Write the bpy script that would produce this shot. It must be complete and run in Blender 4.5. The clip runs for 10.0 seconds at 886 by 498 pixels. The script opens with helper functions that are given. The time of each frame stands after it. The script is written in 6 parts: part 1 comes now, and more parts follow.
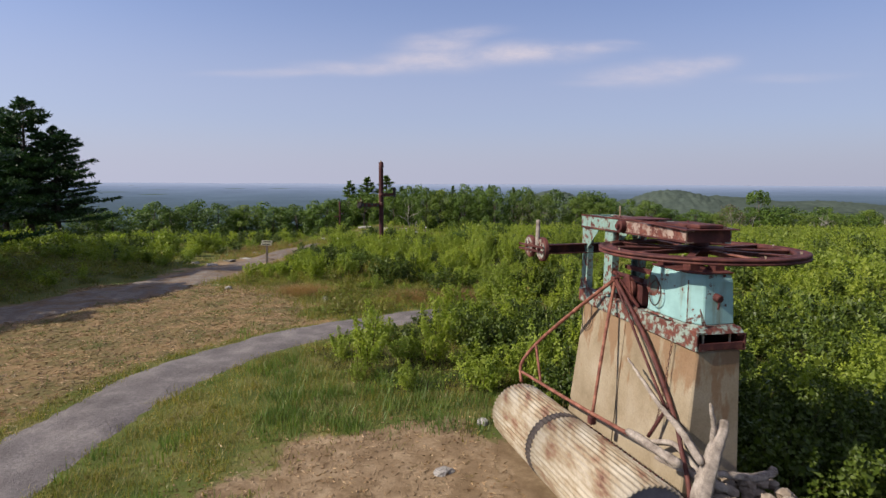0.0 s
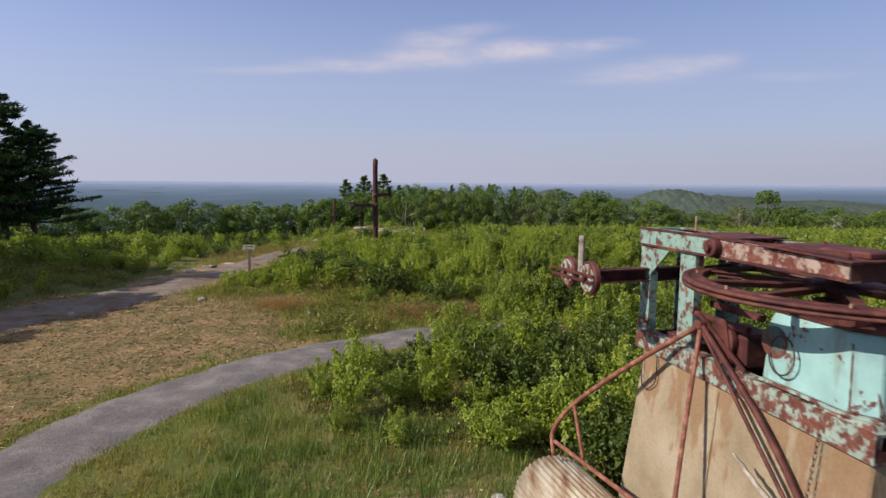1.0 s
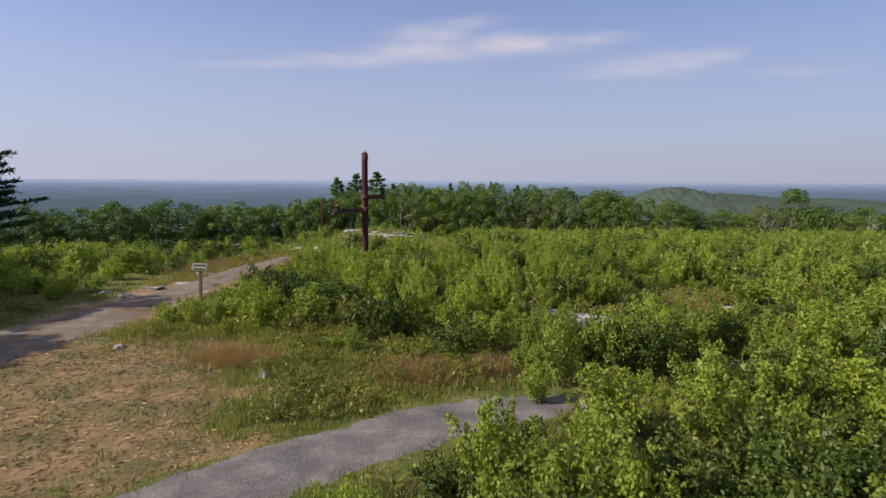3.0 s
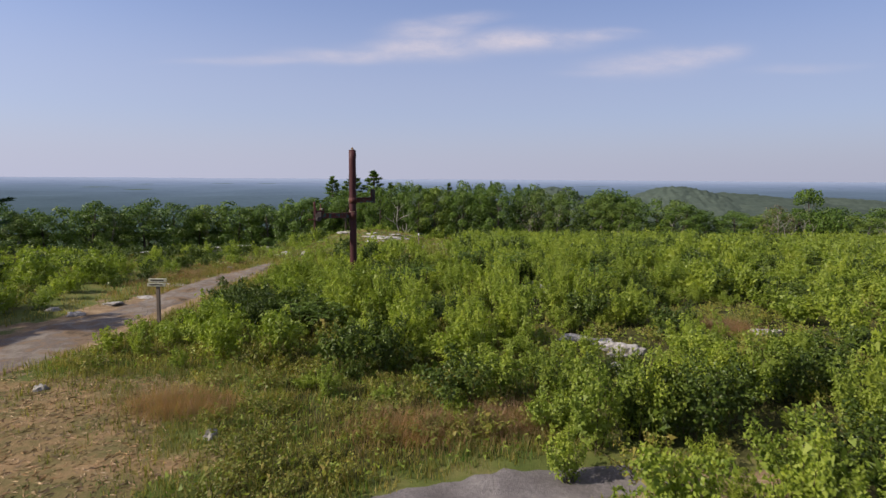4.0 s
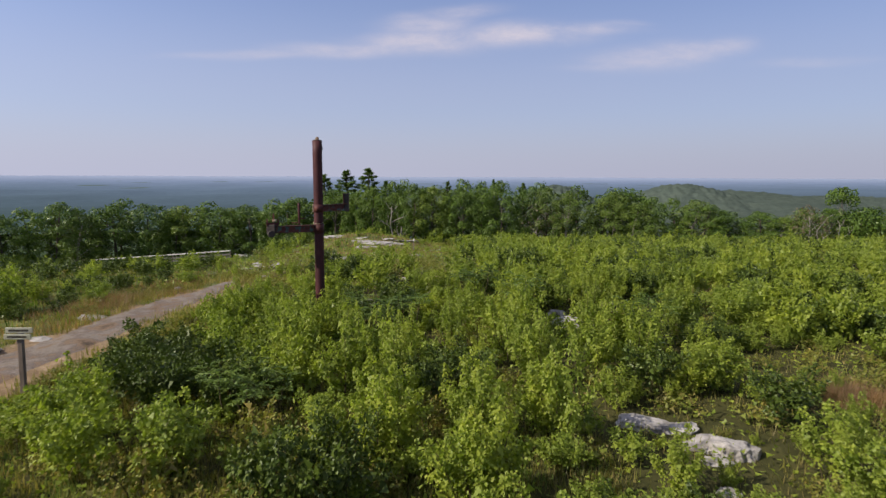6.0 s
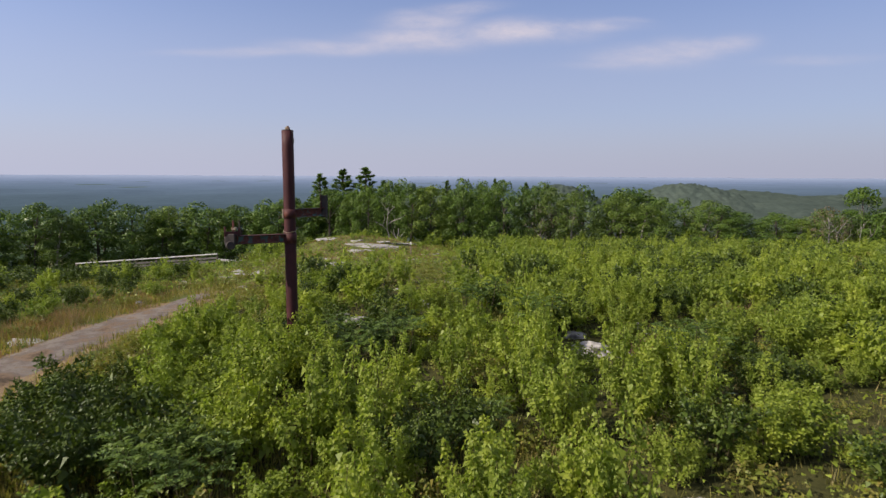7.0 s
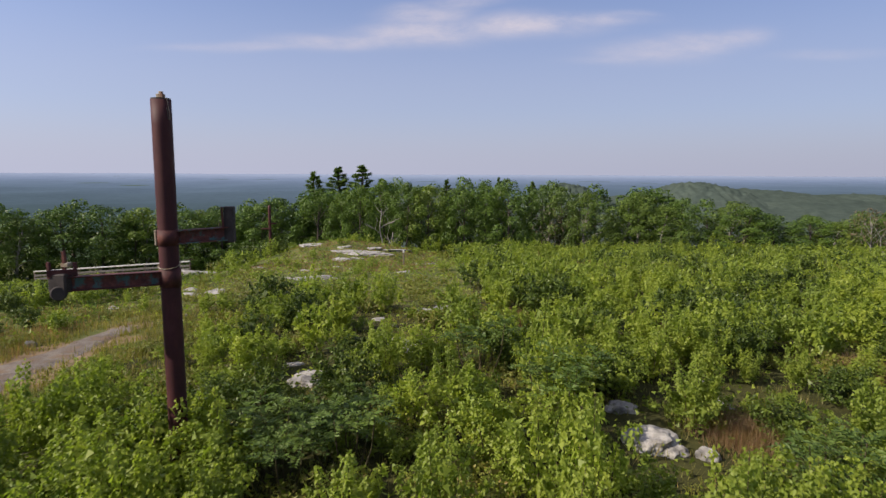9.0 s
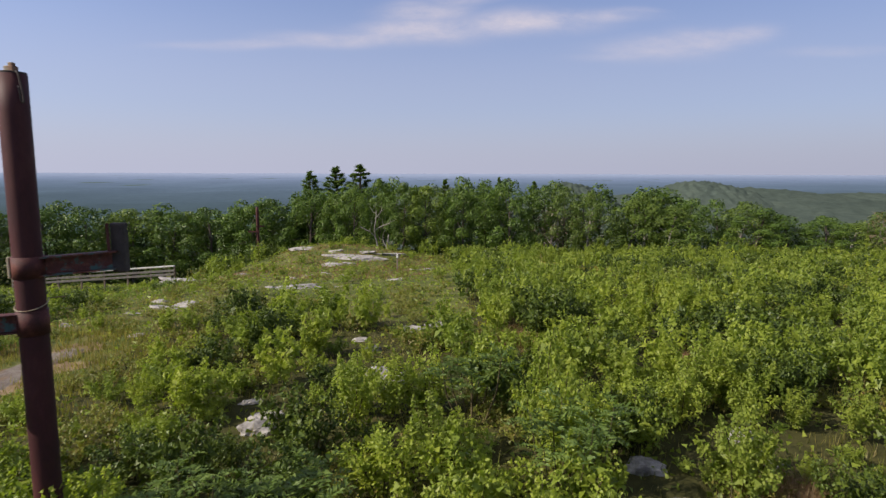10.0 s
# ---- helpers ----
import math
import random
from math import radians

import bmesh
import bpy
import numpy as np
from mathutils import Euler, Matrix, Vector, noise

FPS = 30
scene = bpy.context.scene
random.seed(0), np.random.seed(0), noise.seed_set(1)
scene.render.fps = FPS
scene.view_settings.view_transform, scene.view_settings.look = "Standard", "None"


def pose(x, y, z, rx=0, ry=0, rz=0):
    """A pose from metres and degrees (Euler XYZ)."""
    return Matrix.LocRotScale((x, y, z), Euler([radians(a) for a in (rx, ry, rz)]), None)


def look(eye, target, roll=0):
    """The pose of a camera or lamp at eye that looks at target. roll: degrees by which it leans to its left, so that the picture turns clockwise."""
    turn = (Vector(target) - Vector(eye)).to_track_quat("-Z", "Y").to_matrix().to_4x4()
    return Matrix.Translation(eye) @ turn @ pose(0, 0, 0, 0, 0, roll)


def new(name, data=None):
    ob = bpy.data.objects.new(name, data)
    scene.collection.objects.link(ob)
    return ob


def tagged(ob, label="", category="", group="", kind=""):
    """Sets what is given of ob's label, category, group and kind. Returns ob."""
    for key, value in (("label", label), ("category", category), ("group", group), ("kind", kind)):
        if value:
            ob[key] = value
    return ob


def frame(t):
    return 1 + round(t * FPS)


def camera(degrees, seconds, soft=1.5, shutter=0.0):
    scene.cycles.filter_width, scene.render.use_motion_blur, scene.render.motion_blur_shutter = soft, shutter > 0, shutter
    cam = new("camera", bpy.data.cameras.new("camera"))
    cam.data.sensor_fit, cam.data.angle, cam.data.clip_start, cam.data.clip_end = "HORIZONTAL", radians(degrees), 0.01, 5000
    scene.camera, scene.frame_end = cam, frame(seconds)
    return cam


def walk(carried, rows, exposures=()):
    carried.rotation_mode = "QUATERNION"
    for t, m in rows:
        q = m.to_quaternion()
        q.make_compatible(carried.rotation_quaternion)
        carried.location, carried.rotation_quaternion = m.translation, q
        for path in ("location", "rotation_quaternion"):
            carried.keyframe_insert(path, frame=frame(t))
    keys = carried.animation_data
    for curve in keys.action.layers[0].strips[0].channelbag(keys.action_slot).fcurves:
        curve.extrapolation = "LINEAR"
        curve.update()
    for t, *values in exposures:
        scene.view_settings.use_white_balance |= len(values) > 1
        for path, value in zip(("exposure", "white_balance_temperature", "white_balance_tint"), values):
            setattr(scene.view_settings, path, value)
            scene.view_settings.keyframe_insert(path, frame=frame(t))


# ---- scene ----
cam = camera(74.9, 10.0, 1.4, 0.25)
PATH = [
    (0, (0.504, -1.58, 4.293), (0.453, 0.407, 4.074), 0.3),
    (0.5, (0.46, -0.319, 4.326), (0.414, 1.668, 4.107), 0.3),
    (1, (0.36, 1.095, 4.318), (0.316, 3.082, 4.095), 0.4),
    (1.5, (0.189, 2.599, 4.311), (0.146, 4.586, 4.089), 0.4),
    (2, (-0.055, 4.252, 4.352), (-0.093, 6.239, 4.127), 0.4),
    (2.5, (-0.253, 5.842, 4.355), (-0.283, 7.828, 4.128), 0.3),
    (4, (-0.356, 10.417, 4.483), (-0.374, 12.403, 4.248), 0.4),
    (4.5, (-0.357, 11.878, 4.501), (-0.375, 13.864, 4.267), 0.4),
    (5, (-0.366, 13.323, 4.525), (-0.384, 15.309, 4.289), 0.4),
    (5.5, (-0.362, 14.752, 4.573), (-0.378, 16.737, 4.333), 0.3),
    (7, (-0.379, 19.342, 4.555), (-0.39, 21.326, 4.31), 0.3),
    (7.5, (-0.329, 20.74, 4.539), (-0.342, 22.725, 4.293), 0.3),
    (8, (-0.275, 22.138, 4.556), (-0.289, 24.122, 4.307), 0.2),
    (8.5, (-0.202, 23.502, 4.56), (-0.218, 25.486, 4.31), 0.3),
    (9, (-0.072, 24.824, 4.588), (-0.091, 26.808, 4.337), 0.3),
    (9.5, (0.083, 26.067, 4.61), (0.062, 28.051, 4.357), 0.2),
    (10, (0.258, 27.201, 4.646), (0.233, 29.184, 4.392), 0.2),
]
walk(cam, [(t, look(eye, target, roll)) for t, eye, target, roll in PATH], ((0.0, 0.38), (10.0, 0.38)))

# ---- light ----
SUN_AZ, SUN_EL = math.atan2(-0.939, -0.343), radians(36)
world = bpy.data.worlds.new("sky")
scene.world = world
world.use_nodes = True
wn = world.node_tree.nodes
sky = wn.new("ShaderNodeTexSky")
sky.sky_type = "NISHITA"
sky.sun_disc = False
sky.sun_elevation, sky.sun_rotation = SUN_EL, SUN_AZ
sky.altitude, sky.air_density, sky.dust_density, sky.ozone_density = 300, 1.0, 1.2, 2.0
wn["Background"].inputs["Strength"].default_value = 0.092
# pale summer haze towards the horizon
wl = world.node_tree.links
wgeo, wsep = wn.new("ShaderNodeTexCoord"), wn.new("ShaderNodeSeparateXYZ")
wramp, wmix = wn.new("ShaderNodeValToRGB"), wn.new("ShaderNodeMix")
wl.new(wgeo.outputs["Generated"], wsep.inputs[0])
wl.new(wsep.outputs["Z"], wramp.inputs["Fac"])
wramp.color_ramp.interpolation = "EASE"
for e_, (p_, v_) in zip((wramp.color_ramp.elements[0], wramp.color_ramp.elements[1], wramp.color_ramp.elements.new(0.14), wramp.color_ramp.elements.new(0.4)),
                        ((0.0, 0.95), (1.0, 0.06), (0.12, 0.62), (0.32, 0.26))):
    e_.position, e_.color = p_, (v_, v_, v_, 1)
wmix.data_type = "RGBA"
wl.new(wramp.outputs["Color"], wmix.inputs[0])
wtint = wn.new("ShaderNodeMix")
wtint.data_type, wtint.blend_type = "RGBA", "MULTIPLY"
wtint.inputs[0].default_value, wtint.inputs[7].default_value = 1.0, (0.84, 0.94, 1.24, 1)
wl.new(sky.outputs["Color"], wtint.inputs[6])
wl.new(wtint.outputs[2], wmix.inputs[6])
wmix.inputs[7].default_value = (4.05, 4.15, 5.3, 1)
wside, wbright = wn.new("ShaderNodeMapRange"), wn.new("ShaderNodeVectorMath")
wside.inputs["From Min"].default_value, wside.inputs["From Max"].default_value = -0.9, 0.9
wside.inputs["To Min"].default_value, wside.inputs["To Max"].default_value = 1.10, 0.84
wbright.operation = "SCALE"
wl.new(wsep.outputs["X"], wside.inputs["Value"])
wl.new(wmix.outputs[2], wbright.inputs[0])
wl.new(wside.outputs[0], wbright.inputs["Scale"])
wl.new(wbright.outputs[0], wn["Background"].inputs["Color"])
sun = new("sun", bpy.data.lights.new("sun", "SUN"))
sun.data.energy, sun.data.angle, sun.data.color = 5.0, radians(0.6), (1.0, 0.9, 0.76)
to_sun = Vector((math.sin(SUN_AZ) * math.cos(SUN_EL), math.cos(SUN_AZ) * math.cos(SUN_EL), math.sin(SUN_EL)))
sun.matrix_world = look(to_sun * 50, (0, 0, 0))


# ---- materials ----
def graph(name):
    m = bpy.data.materials.new(name)
    m.use_nodes = True
    nt = m.node_tree
    return m, nt, nt.nodes["Principled BSDF"]


def noise_node(nt, scale, detail=5.0, rough=0.6, stretch=None):
    geo = nt.nodes.new("ShaderNodeNewGeometry")
    src = geo.outputs["Position"]
    if stretch:
        mp = nt.nodes.new("ShaderNodeMapping")
        mp.inputs["Scale"].default_value = stretch
        nt.links.new(src, mp.inputs["Vector"])
        src = mp.outputs["Vector"]
    n = nt.nodes.new("ShaderNodeTexNoise")
    n.inputs["Scale"].default_value, n.inputs["Detail"].default_value, n.inputs["Roughness"].default_value = scale, detail, rough
    nt.links.new(src, n.inputs["Vector"])
    return n.outputs["Fac"]


def ramp(nt, fac, stops):
    r = nt.nodes.new("ShaderNodeValToRGB")
    el = r.color_ramp.elements
    while len(el) < len(stops):
        el.new(0.5)
    for e, (p, c) in zip(el, stops):
        e.position, e.color = p, (*c, 1) if len(c) == 3 else c
    nt.links.new(fac, r.inputs["Fac"])
    return r.outputs["Color"]


def mixed(nt, a, b, fac=None, how="MIX", amount=0.5):
    m = nt.nodes.new("ShaderNodeMix")
    m.data_type, m.blend_type = "RGBA", how
    m.inputs[0].default_value = amount
    if fac is not None:
        nt.links.new(fac, m.inputs[0])
    for s, v in ((6, a), (7, b)):
        if isinstance(v, tuple):
            m.inputs[s].default_value = (*v, 1)
        else:
            nt.links.new(v, m.inputs[s])
    return m.outputs[2]


def grey(lo, hi, a=0.35, b=0.65):
    return [(a, (lo,) * 3), (b, (hi,) * 3)]


def bumped(nt, bsdf, fac, strength, distance=0.02):
    b = nt.nodes.new("ShaderNodeBump")
    b.inputs["Strength"].default_value, b.inputs["Distance"].default_value = strength, distance
    nt.links.new(fac, b.inputs["Height"])
    nt.links.new(b.outputs["Normal"], bsdf.inputs["Normal"])


def surface(name, stops, scale=2.0, rough=0.85, metal=0.0, fine=40.0, fine_amount=0.35, bump=0.4, bump_dist=0.01, spec=0.3, stretch=None):
    """Broad stains through a ramp, a finer grain over them, and relief."""
    m, nt, b = graph(name)
    col = ramp(nt, noise_node(nt, scale, 7, 0.62, stretch), stops)
    g = noise_node(nt, fine, 6, 0.7, stretch)
    col = mixed(nt, col, ramp(nt, g, grey(0.45, 1.0, 0.3, 0.7)), None, "MULTIPLY", fine_amount)
    nt.links.new(col, b.inputs["Base Color"])
    b.inputs["Roughness"].default_value, b.inputs["Metallic"].default_value = rough, metal
    b.inputs["Specular IOR Level"].default_value = spec
    bumped(nt, b, g, bump, bump_dist)
    return m


def painted_steel(name, paint, rust_a=0.46, rust_b=0.52, scale=7.0):
    """Old paint flaking from rusty steel."""
    m, nt, b = graph(name)
    rust = ramp(nt, noise_node(nt, 14, 6, 0.7), [(0.3, (0.055, 0.018, 0.014)), (0.55, (0.12, 0.038, 0.028)), (0.75, (0.24, 0.09, 0.055))])
    coat = ramp(nt, noise_node(nt, 4, 5), [(0.3, tuple(0.72 * v for v in paint)), (0.7, paint)])
    streak = ramp(nt, noise_node(nt, 6, 5, 0.6, (1, 1, 0.12)), [(0.56, (1, 1, 1)), (0.72, (0.62, 0.34, 0.2))])
    coat = mixed(nt, coat, streak, None, "MULTIPLY", 0.8)
    edge = ramp(nt, noise_node(nt, scale, 8, 0.68), [(rust_a, (0, 0, 0)), (rust_b, (1, 1, 1))])
    nt.links.new(mixed(nt, rust, coat, edge), b.inputs["Base Color"])
    b.inputs["Roughness"].default_value = 0.72
    b.inputs["Specular IOR Level"].default_value = 0.35
    bumped(nt, b, noise_node(nt, scale * 2, 8, 0.7), 0.5, 0.006)
    return m


def foliage(name, greens, patch=0.5, trans=0.32):
    """Leaves: every leaf its own green, drifting in patches over the ground."""
    m, nt, b = graph(name)
    geo = nt.nodes.new("ShaderNodeNewGeometry")
    col = ramp(nt, geo.outputs["Random Per Island"], [(i / max(1, len(greens) - 1), g) for i, g in enumerate(greens)])
    info = nt.nodes.new("ShaderNodeObjectInfo")
    col = mixed(nt, col, ramp(nt, info.outputs["Random"], [(0.0, (0.76, 0.79, 0.79)), (0.5, (1, 1, 1)), (1.0, (1.06, 1.04, 0.94))]), None, "MULTIPLY", 0.8)
    col = mixed(nt, col, ramp(nt, noise_node(nt, patch, 3), [(0.3, (0.68, 0.72, 0.72)), (0.5, (1, 1, 1)), (0.7, (1.12, 1.08, 0.88))]), None, "MULTIPLY", 0.85)
    col = mixed(nt, col, ramp(nt, noise_node(nt, 1.3, 2), [(0.32, (0.74, 0.79, 0.8)), (0.5, (1, 1, 1)), (0.68, (1.12, 1.06, 0.86))]), None, "MULTIPLY", 0.8)
    nt.links.new(col, b.inputs["Base Color"])
    b.inputs["Roughness"].default_value = 0.45
    b.inputs["Specular IOR Level"].default_value = 0.24
    tr = nt.nodes.new("ShaderNodeBsdfTranslucent")
    nt.links.new(mixed(nt, col, (1.12, 1.25, 0.6), None, "MULTIPLY", 1.0), tr.inputs["Color"])
    mx = nt.nodes.new("ShaderNodeMixShader")
    mx.inputs[0].default_value = trans
    nt.links.new(b.outputs[0], mx.inputs[1])
    nt.links.new(tr.outputs[0], mx.inputs[2])
    nt.links.new(mx.outputs[0], nt.nodes["Material Output"].inputs["Surface"])
    return m


M_RUST = surface("rusty_steel", [(0.3, (0.034, 0.011, 0.010)), (0.5, (0.078, 0.022, 0.020)), (0.72, (0.17, 0.06, 0.042))], 5, 0.7, 0.0, 60, 0.5, 0.5, 0.004)
M_RUST_ORANGE = surface("orange_rust", [(0.3, (0.10, 0.035, 0.025)), (0.5, (0.19, 0.07, 0.048)), (0.7, (0.36, 0.165, 0.11))], 9, 0.75, 0.0, 70, 0.4, 0.5, 0.004)
M_POLE = surface("oxide_pole", [(0.3, (0.030, 0.008, 0.009)), (0.52, (0.056, 0.013, 0.015)), (0.72, (0.092, 0.030, 0.028))], 3, 0.65, 0.0, 40, 0.5, 0.35, 0.004, 0.3, (1, 1, 0.3))
M_TEAL = painted_steel("teal_paint", (0.21, 0.33, 0.295), 0.42, 0.49, 11)
M_TEAL_WORN = painted_steel("worn_teal_paint", (0.25, 0.32, 0.28), 0.49, 0.56, 11)
M_PRIMER = painted_steel("chalky_primer", (0.33, 0.255, 0.215), 0.47, 0.56, 9)
M_TEAL_CLEAN = painted_steel("housing_paint", (0.26, 0.44, 0.44), 0.38, 0.41, 6)
M_WHEEL = painted_steel("pale_wheel_paint", (0.32, 0.345, 0.30), 0.45, 0.55, 13)
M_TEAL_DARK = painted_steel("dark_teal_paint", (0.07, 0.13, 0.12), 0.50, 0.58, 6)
def concrete_material():
    """Board-marked concrete, brown at the top where rust has run down."""
    m, nt, b = graph("old_concrete")
    col = ramp(nt, noise_node(nt, 1.5, 6, 0.6), [(0.3, (0.20, 0.155, 0.10)), (0.5, (0.275, 0.222, 0.152)), (0.7, (0.33, 0.278, 0.205))])
    geo, sep, add = nt.nodes.new("ShaderNodeNewGeometry"), nt.nodes.new("ShaderNodeSeparateXYZ"), nt.nodes.new("ShaderNodeMath")
    nt.links.new(geo.outputs["Position"], sep.inputs[0])
    add.operation = "MULTIPLY_ADD"
    add.inputs[1].default_value = 0.22
    nt.links.new(sep.outputs["Z"], add.inputs[0])
    nt.links.new(noise_node(nt, 4.5, 5, 0.6, (1, 1, 0.3)), add.inputs[2])
    run = ramp(nt, add.outputs[0], [(0.94, (0, 0, 0)), (1.5, (0.8, 0.8, 0.8))])
    col = mixed(nt, col, (0.21, 0.125, 0.07), run)
    pits = noise_node(nt, 34, 5, 0.7)
    col = mixed(nt, col, ramp(nt, pits, grey(0.6, 1.0, 0.3, 0.6)), None, "MULTIPLY", 0.5)
    nt.links.new(col, b.inputs["Base Color"])
    b.inputs["Roughness"].default_value, b.inputs["Specular IOR Level"].default_value = 0.9, 0.2
    bumped(nt, b, pits, 0.4, 0.006)
    return m


M_CONCRETE = concrete_material()
M_ZINC = surface("weathered_zinc", [(0.32, (0.10, 0.04, 0.026)), (0.38, (0.22, 0.125, 0.08)), (0.47, (0.30, 0.235, 0.155)), (0.58, (0.40, 0.345, 0.265)), (0.75, (0.45, 0.40, 0.325))], 2.6, 0.66, 0.05, 26, 0.45, 0.3, 0.004, 0.3, (2.2, 0.55, 2.2))
M_DISC = surface("grey_disc", [(0.3, (0.10, 0.095, 0.11)), (0.7, (0.19, 0.18, 0.195))], 6, 0.7)
M_SOOT = surface("dark_band", [(0.3, (0.03, 0.024, 0.022)), (0.7, (0.075, 0.06, 0.055))], 6, 0.8)
M_DRIFT = surface("grey_driftwood", [(0.3, (0.15, 0.12, 0.10)), (0.5, (0.33, 0.28, 0.24)), (0.7, (0.50, 0.44, 0.385))], 8, 0.9, 0, 60, 0.7, 0.9, 0.01, 0.2)
M_DEAD = surface("bleached_wood", [(0.3, (0.17, 0.15, 0.13)), (0.7, (0.38, 0.345, 0.31))], 3, 0.9)
M_BARK = surface("bark", [(0.3, (0.045, 0.035, 0.028)), (0.7, (0.13, 0.105, 0.085))], 5, 0.95, 0, 30, 0.5, 0.6, 0.02)
M_STEM = surface("green_stem", [(0.3, (0.05, 0.045, 0.02)), (0.7, (0.13, 0.10, 0.05))], 8, 0.9)
M_ROCK = surface("pale_granite", [(0.25, (0.090, 0.084, 0.078)), (0.42, (0.24, 0.222, 0.205)), (0.58, (0.42, 0.395, 0.37)), (0.8, (0.29, 0.262, 0.21))], 3.5, 0.9, 0, 30, 0.5, 0.7, 0.02, 0.25)
M_STONE = surface("brown_stone", [(0.3, (0.13, 0.095, 0.07)), (0.5, (0.25, 0.20, 0.155)), (0.7, (0.38, 0.32, 0.26))], 6, 0.9, 0, 40, 0.5, 0.6, 0.01, 0.2)
M_SIGN = surface("routed_sign_board", [(0.3, (0.34, 0.33, 0.24)), (0.7, (0.52, 0.51, 0.40))], 6, 0.8)
M_POST = surface("weathered_post", [(0.3, (0.12, 0.09, 0.07)), (0.7, (0.25, 0.20, 0.16))], 6, 0.9, stretch=(1, 1, 0.2))
M_RAIL = surface("grey_planks", [(0.3, (0.10, 0.092, 0.085)), (0.7, (0.20, 0.185, 0.168))], 4, 0.85)
M_WHITE = surface("white_paint", [(0.3, (0.62, 0.60, 0.57)), (0.7, (0.80, 0.79, 0.76))], 5, 0.7)
M_PALE = surface("pale_plank", [(0.3, (0.42, 0.40, 0.38)), (0.7, (0.60, 0.58, 0.55))], 5, 0.8)
M_INK = surface("dark_lettering", [(0.3, (0.05, 0.045, 0.035)), (0.7, (0.09, 0.08, 0.06))], 5, 0.9)

G_BUSH = foliage("bush_leaves", [(0.175, 0.230, 0.034), (0.219, 0.276, 0.041), (0.266, 0.316, 0.051)], 0.45, 0.40)
G_DARK = foliage("dark_shrub_leaves", [(0.046, 0.072, 0.011), (0.070, 0.103, 0.015), (0.104, 0.139, 0.023)], 0.6, 0.18)
G_BIRCH = foliage("sapling_leaves", [(0.226, 0.281, 0.044), (0.272, 0.325, 0.055), (0.318, 0.364, 0.072)], 0.4, 0.50)
G_SUMAC = foliage("sumac_leaves", [(0.090, 0.140, 0.030), (0.115, 0.173, 0.037), (0.148, 0.204, 0.051)], 0.5)
G_LOW = foliage("heath_leaves", [(0.159, 0.190, 0.033), (0.198, 0.222, 0.041), (0.227, 0.176, 0.054), (0.212, 0.236, 0.047)], 0.7)
G_GRASS = foliage("meadow_grass", [(0.132, 0.149, 0.031), (0.193, 0.182, 0.047), (0.305, 0.237, 0.103), (0.163, 0.168, 0.042)], 0.35, 0.42)
G_GREEN = foliage("fresh_grass", [(0.089, 0.154, 0.030), (0.133, 0.205, 0.042), (0.189, 0.220, 0.072)], 0.5, 0.3)
G_RED = foliage("seeding_grass", [(0.330, 0.180, 0.120), (0.300, 0.185, 0.110), (0.240, 0.190, 0.085)], 0.8, 0.45)
G_STRAW = foliage("wood_chips", [(0.179, 0.102, 0.054), (0.302, 0.189, 0.103), (0.448, 0.316, 0.196), (0.134, 0.102, 0.039)], 0.8, 0.05)
G_TREE = foliage("tree_leaves", [(0.056, 0.100, 0.014), (0.080, 0.135, 0.020), (0.114, 0.171, 0.027)], 0.12, 0.2)
G_TREE_LIGHT = foliage("light_tree_leaves", [(0.082, 0.125, 0.020), (0.114, 0.166, 0.027), (0.149, 0.203, 0.036)], 0.12, 0.22)
G_PINE = foliage("pine_needles", [(0.015, 0.039, 0.014), (0.027, 0.063, 0.020), (0.045, 0.090, 0.025)], 0.3, 0.15)
G_BROWN = foliage("withered_leaves", [(0.10, 0.075, 0.05), (0.15, 0.12, 0.08), (0.07, 0.08, 0.04)], 0.5, 0.2)


# ---- builders ----
def tri_mesh(name, verts, tris, mats, smooth=False):
    me = bpy.data.meshes.new(name)
    v = np.asarray(verts, np.float32).reshape(-1, 3)
    f = np.asarray(tris, np.int32).reshape(-1, 3)
    me.vertices.add(len(v))
    me.vertices.foreach_set("co", v.ravel())
    me.loops.add(f.size)
    me.loops.foreach_set("vertex_index", f.ravel())
    me.polygons.add(len(f))
    me.polygons.foreach_set("loop_start", np.arange(0, f.size, 3, dtype=np.int32))
    me.polygons.foreach_set("loop_total", np.full(len(f), 3, np.int32))
    if smooth:
        me.polygons.foreach_set("use_smooth", np.ones(len(f), bool))
    me.update(calc_edges=True)
    me.materials.append(mats)
    return me


def npart(name, geometry, material, parent=None, label="", smooth=False):
    ob = new(name, tri_mesh(name, geometry[0], geometry[1], material, smooth))
    if parent:
        ob.parent = parent
    if label:
        ob["label"] = label
    return ob


def part(name, bm, material, parent=None, label="", bevel=0.0, smooth=False):
    if bevel:
        bmesh.ops.bevel(bm, geom=bm.edges[:], offset=bevel, segments=1, affect="EDGES", profile=0.7)
    bmesh.ops.recalc_face_normals(bm, faces=bm.faces)
    me = bpy.data.meshes.new(name)
    bm.to_mesh(me)
    bm.free()
    me.materials.append(material)
    if smooth:
        me.polygons.foreach_set("use_smooth", np.ones(len(me.polygons), bool))
    ob = new(name, me)
    if parent:
        ob.parent = parent
    if label:
        ob["label"] = label
    return ob


def empty(name, m=None):
    ob = new(name)
    ob.empty_display_size = 0.2
    if m is not None:
        ob.matrix_world = m
    return ob


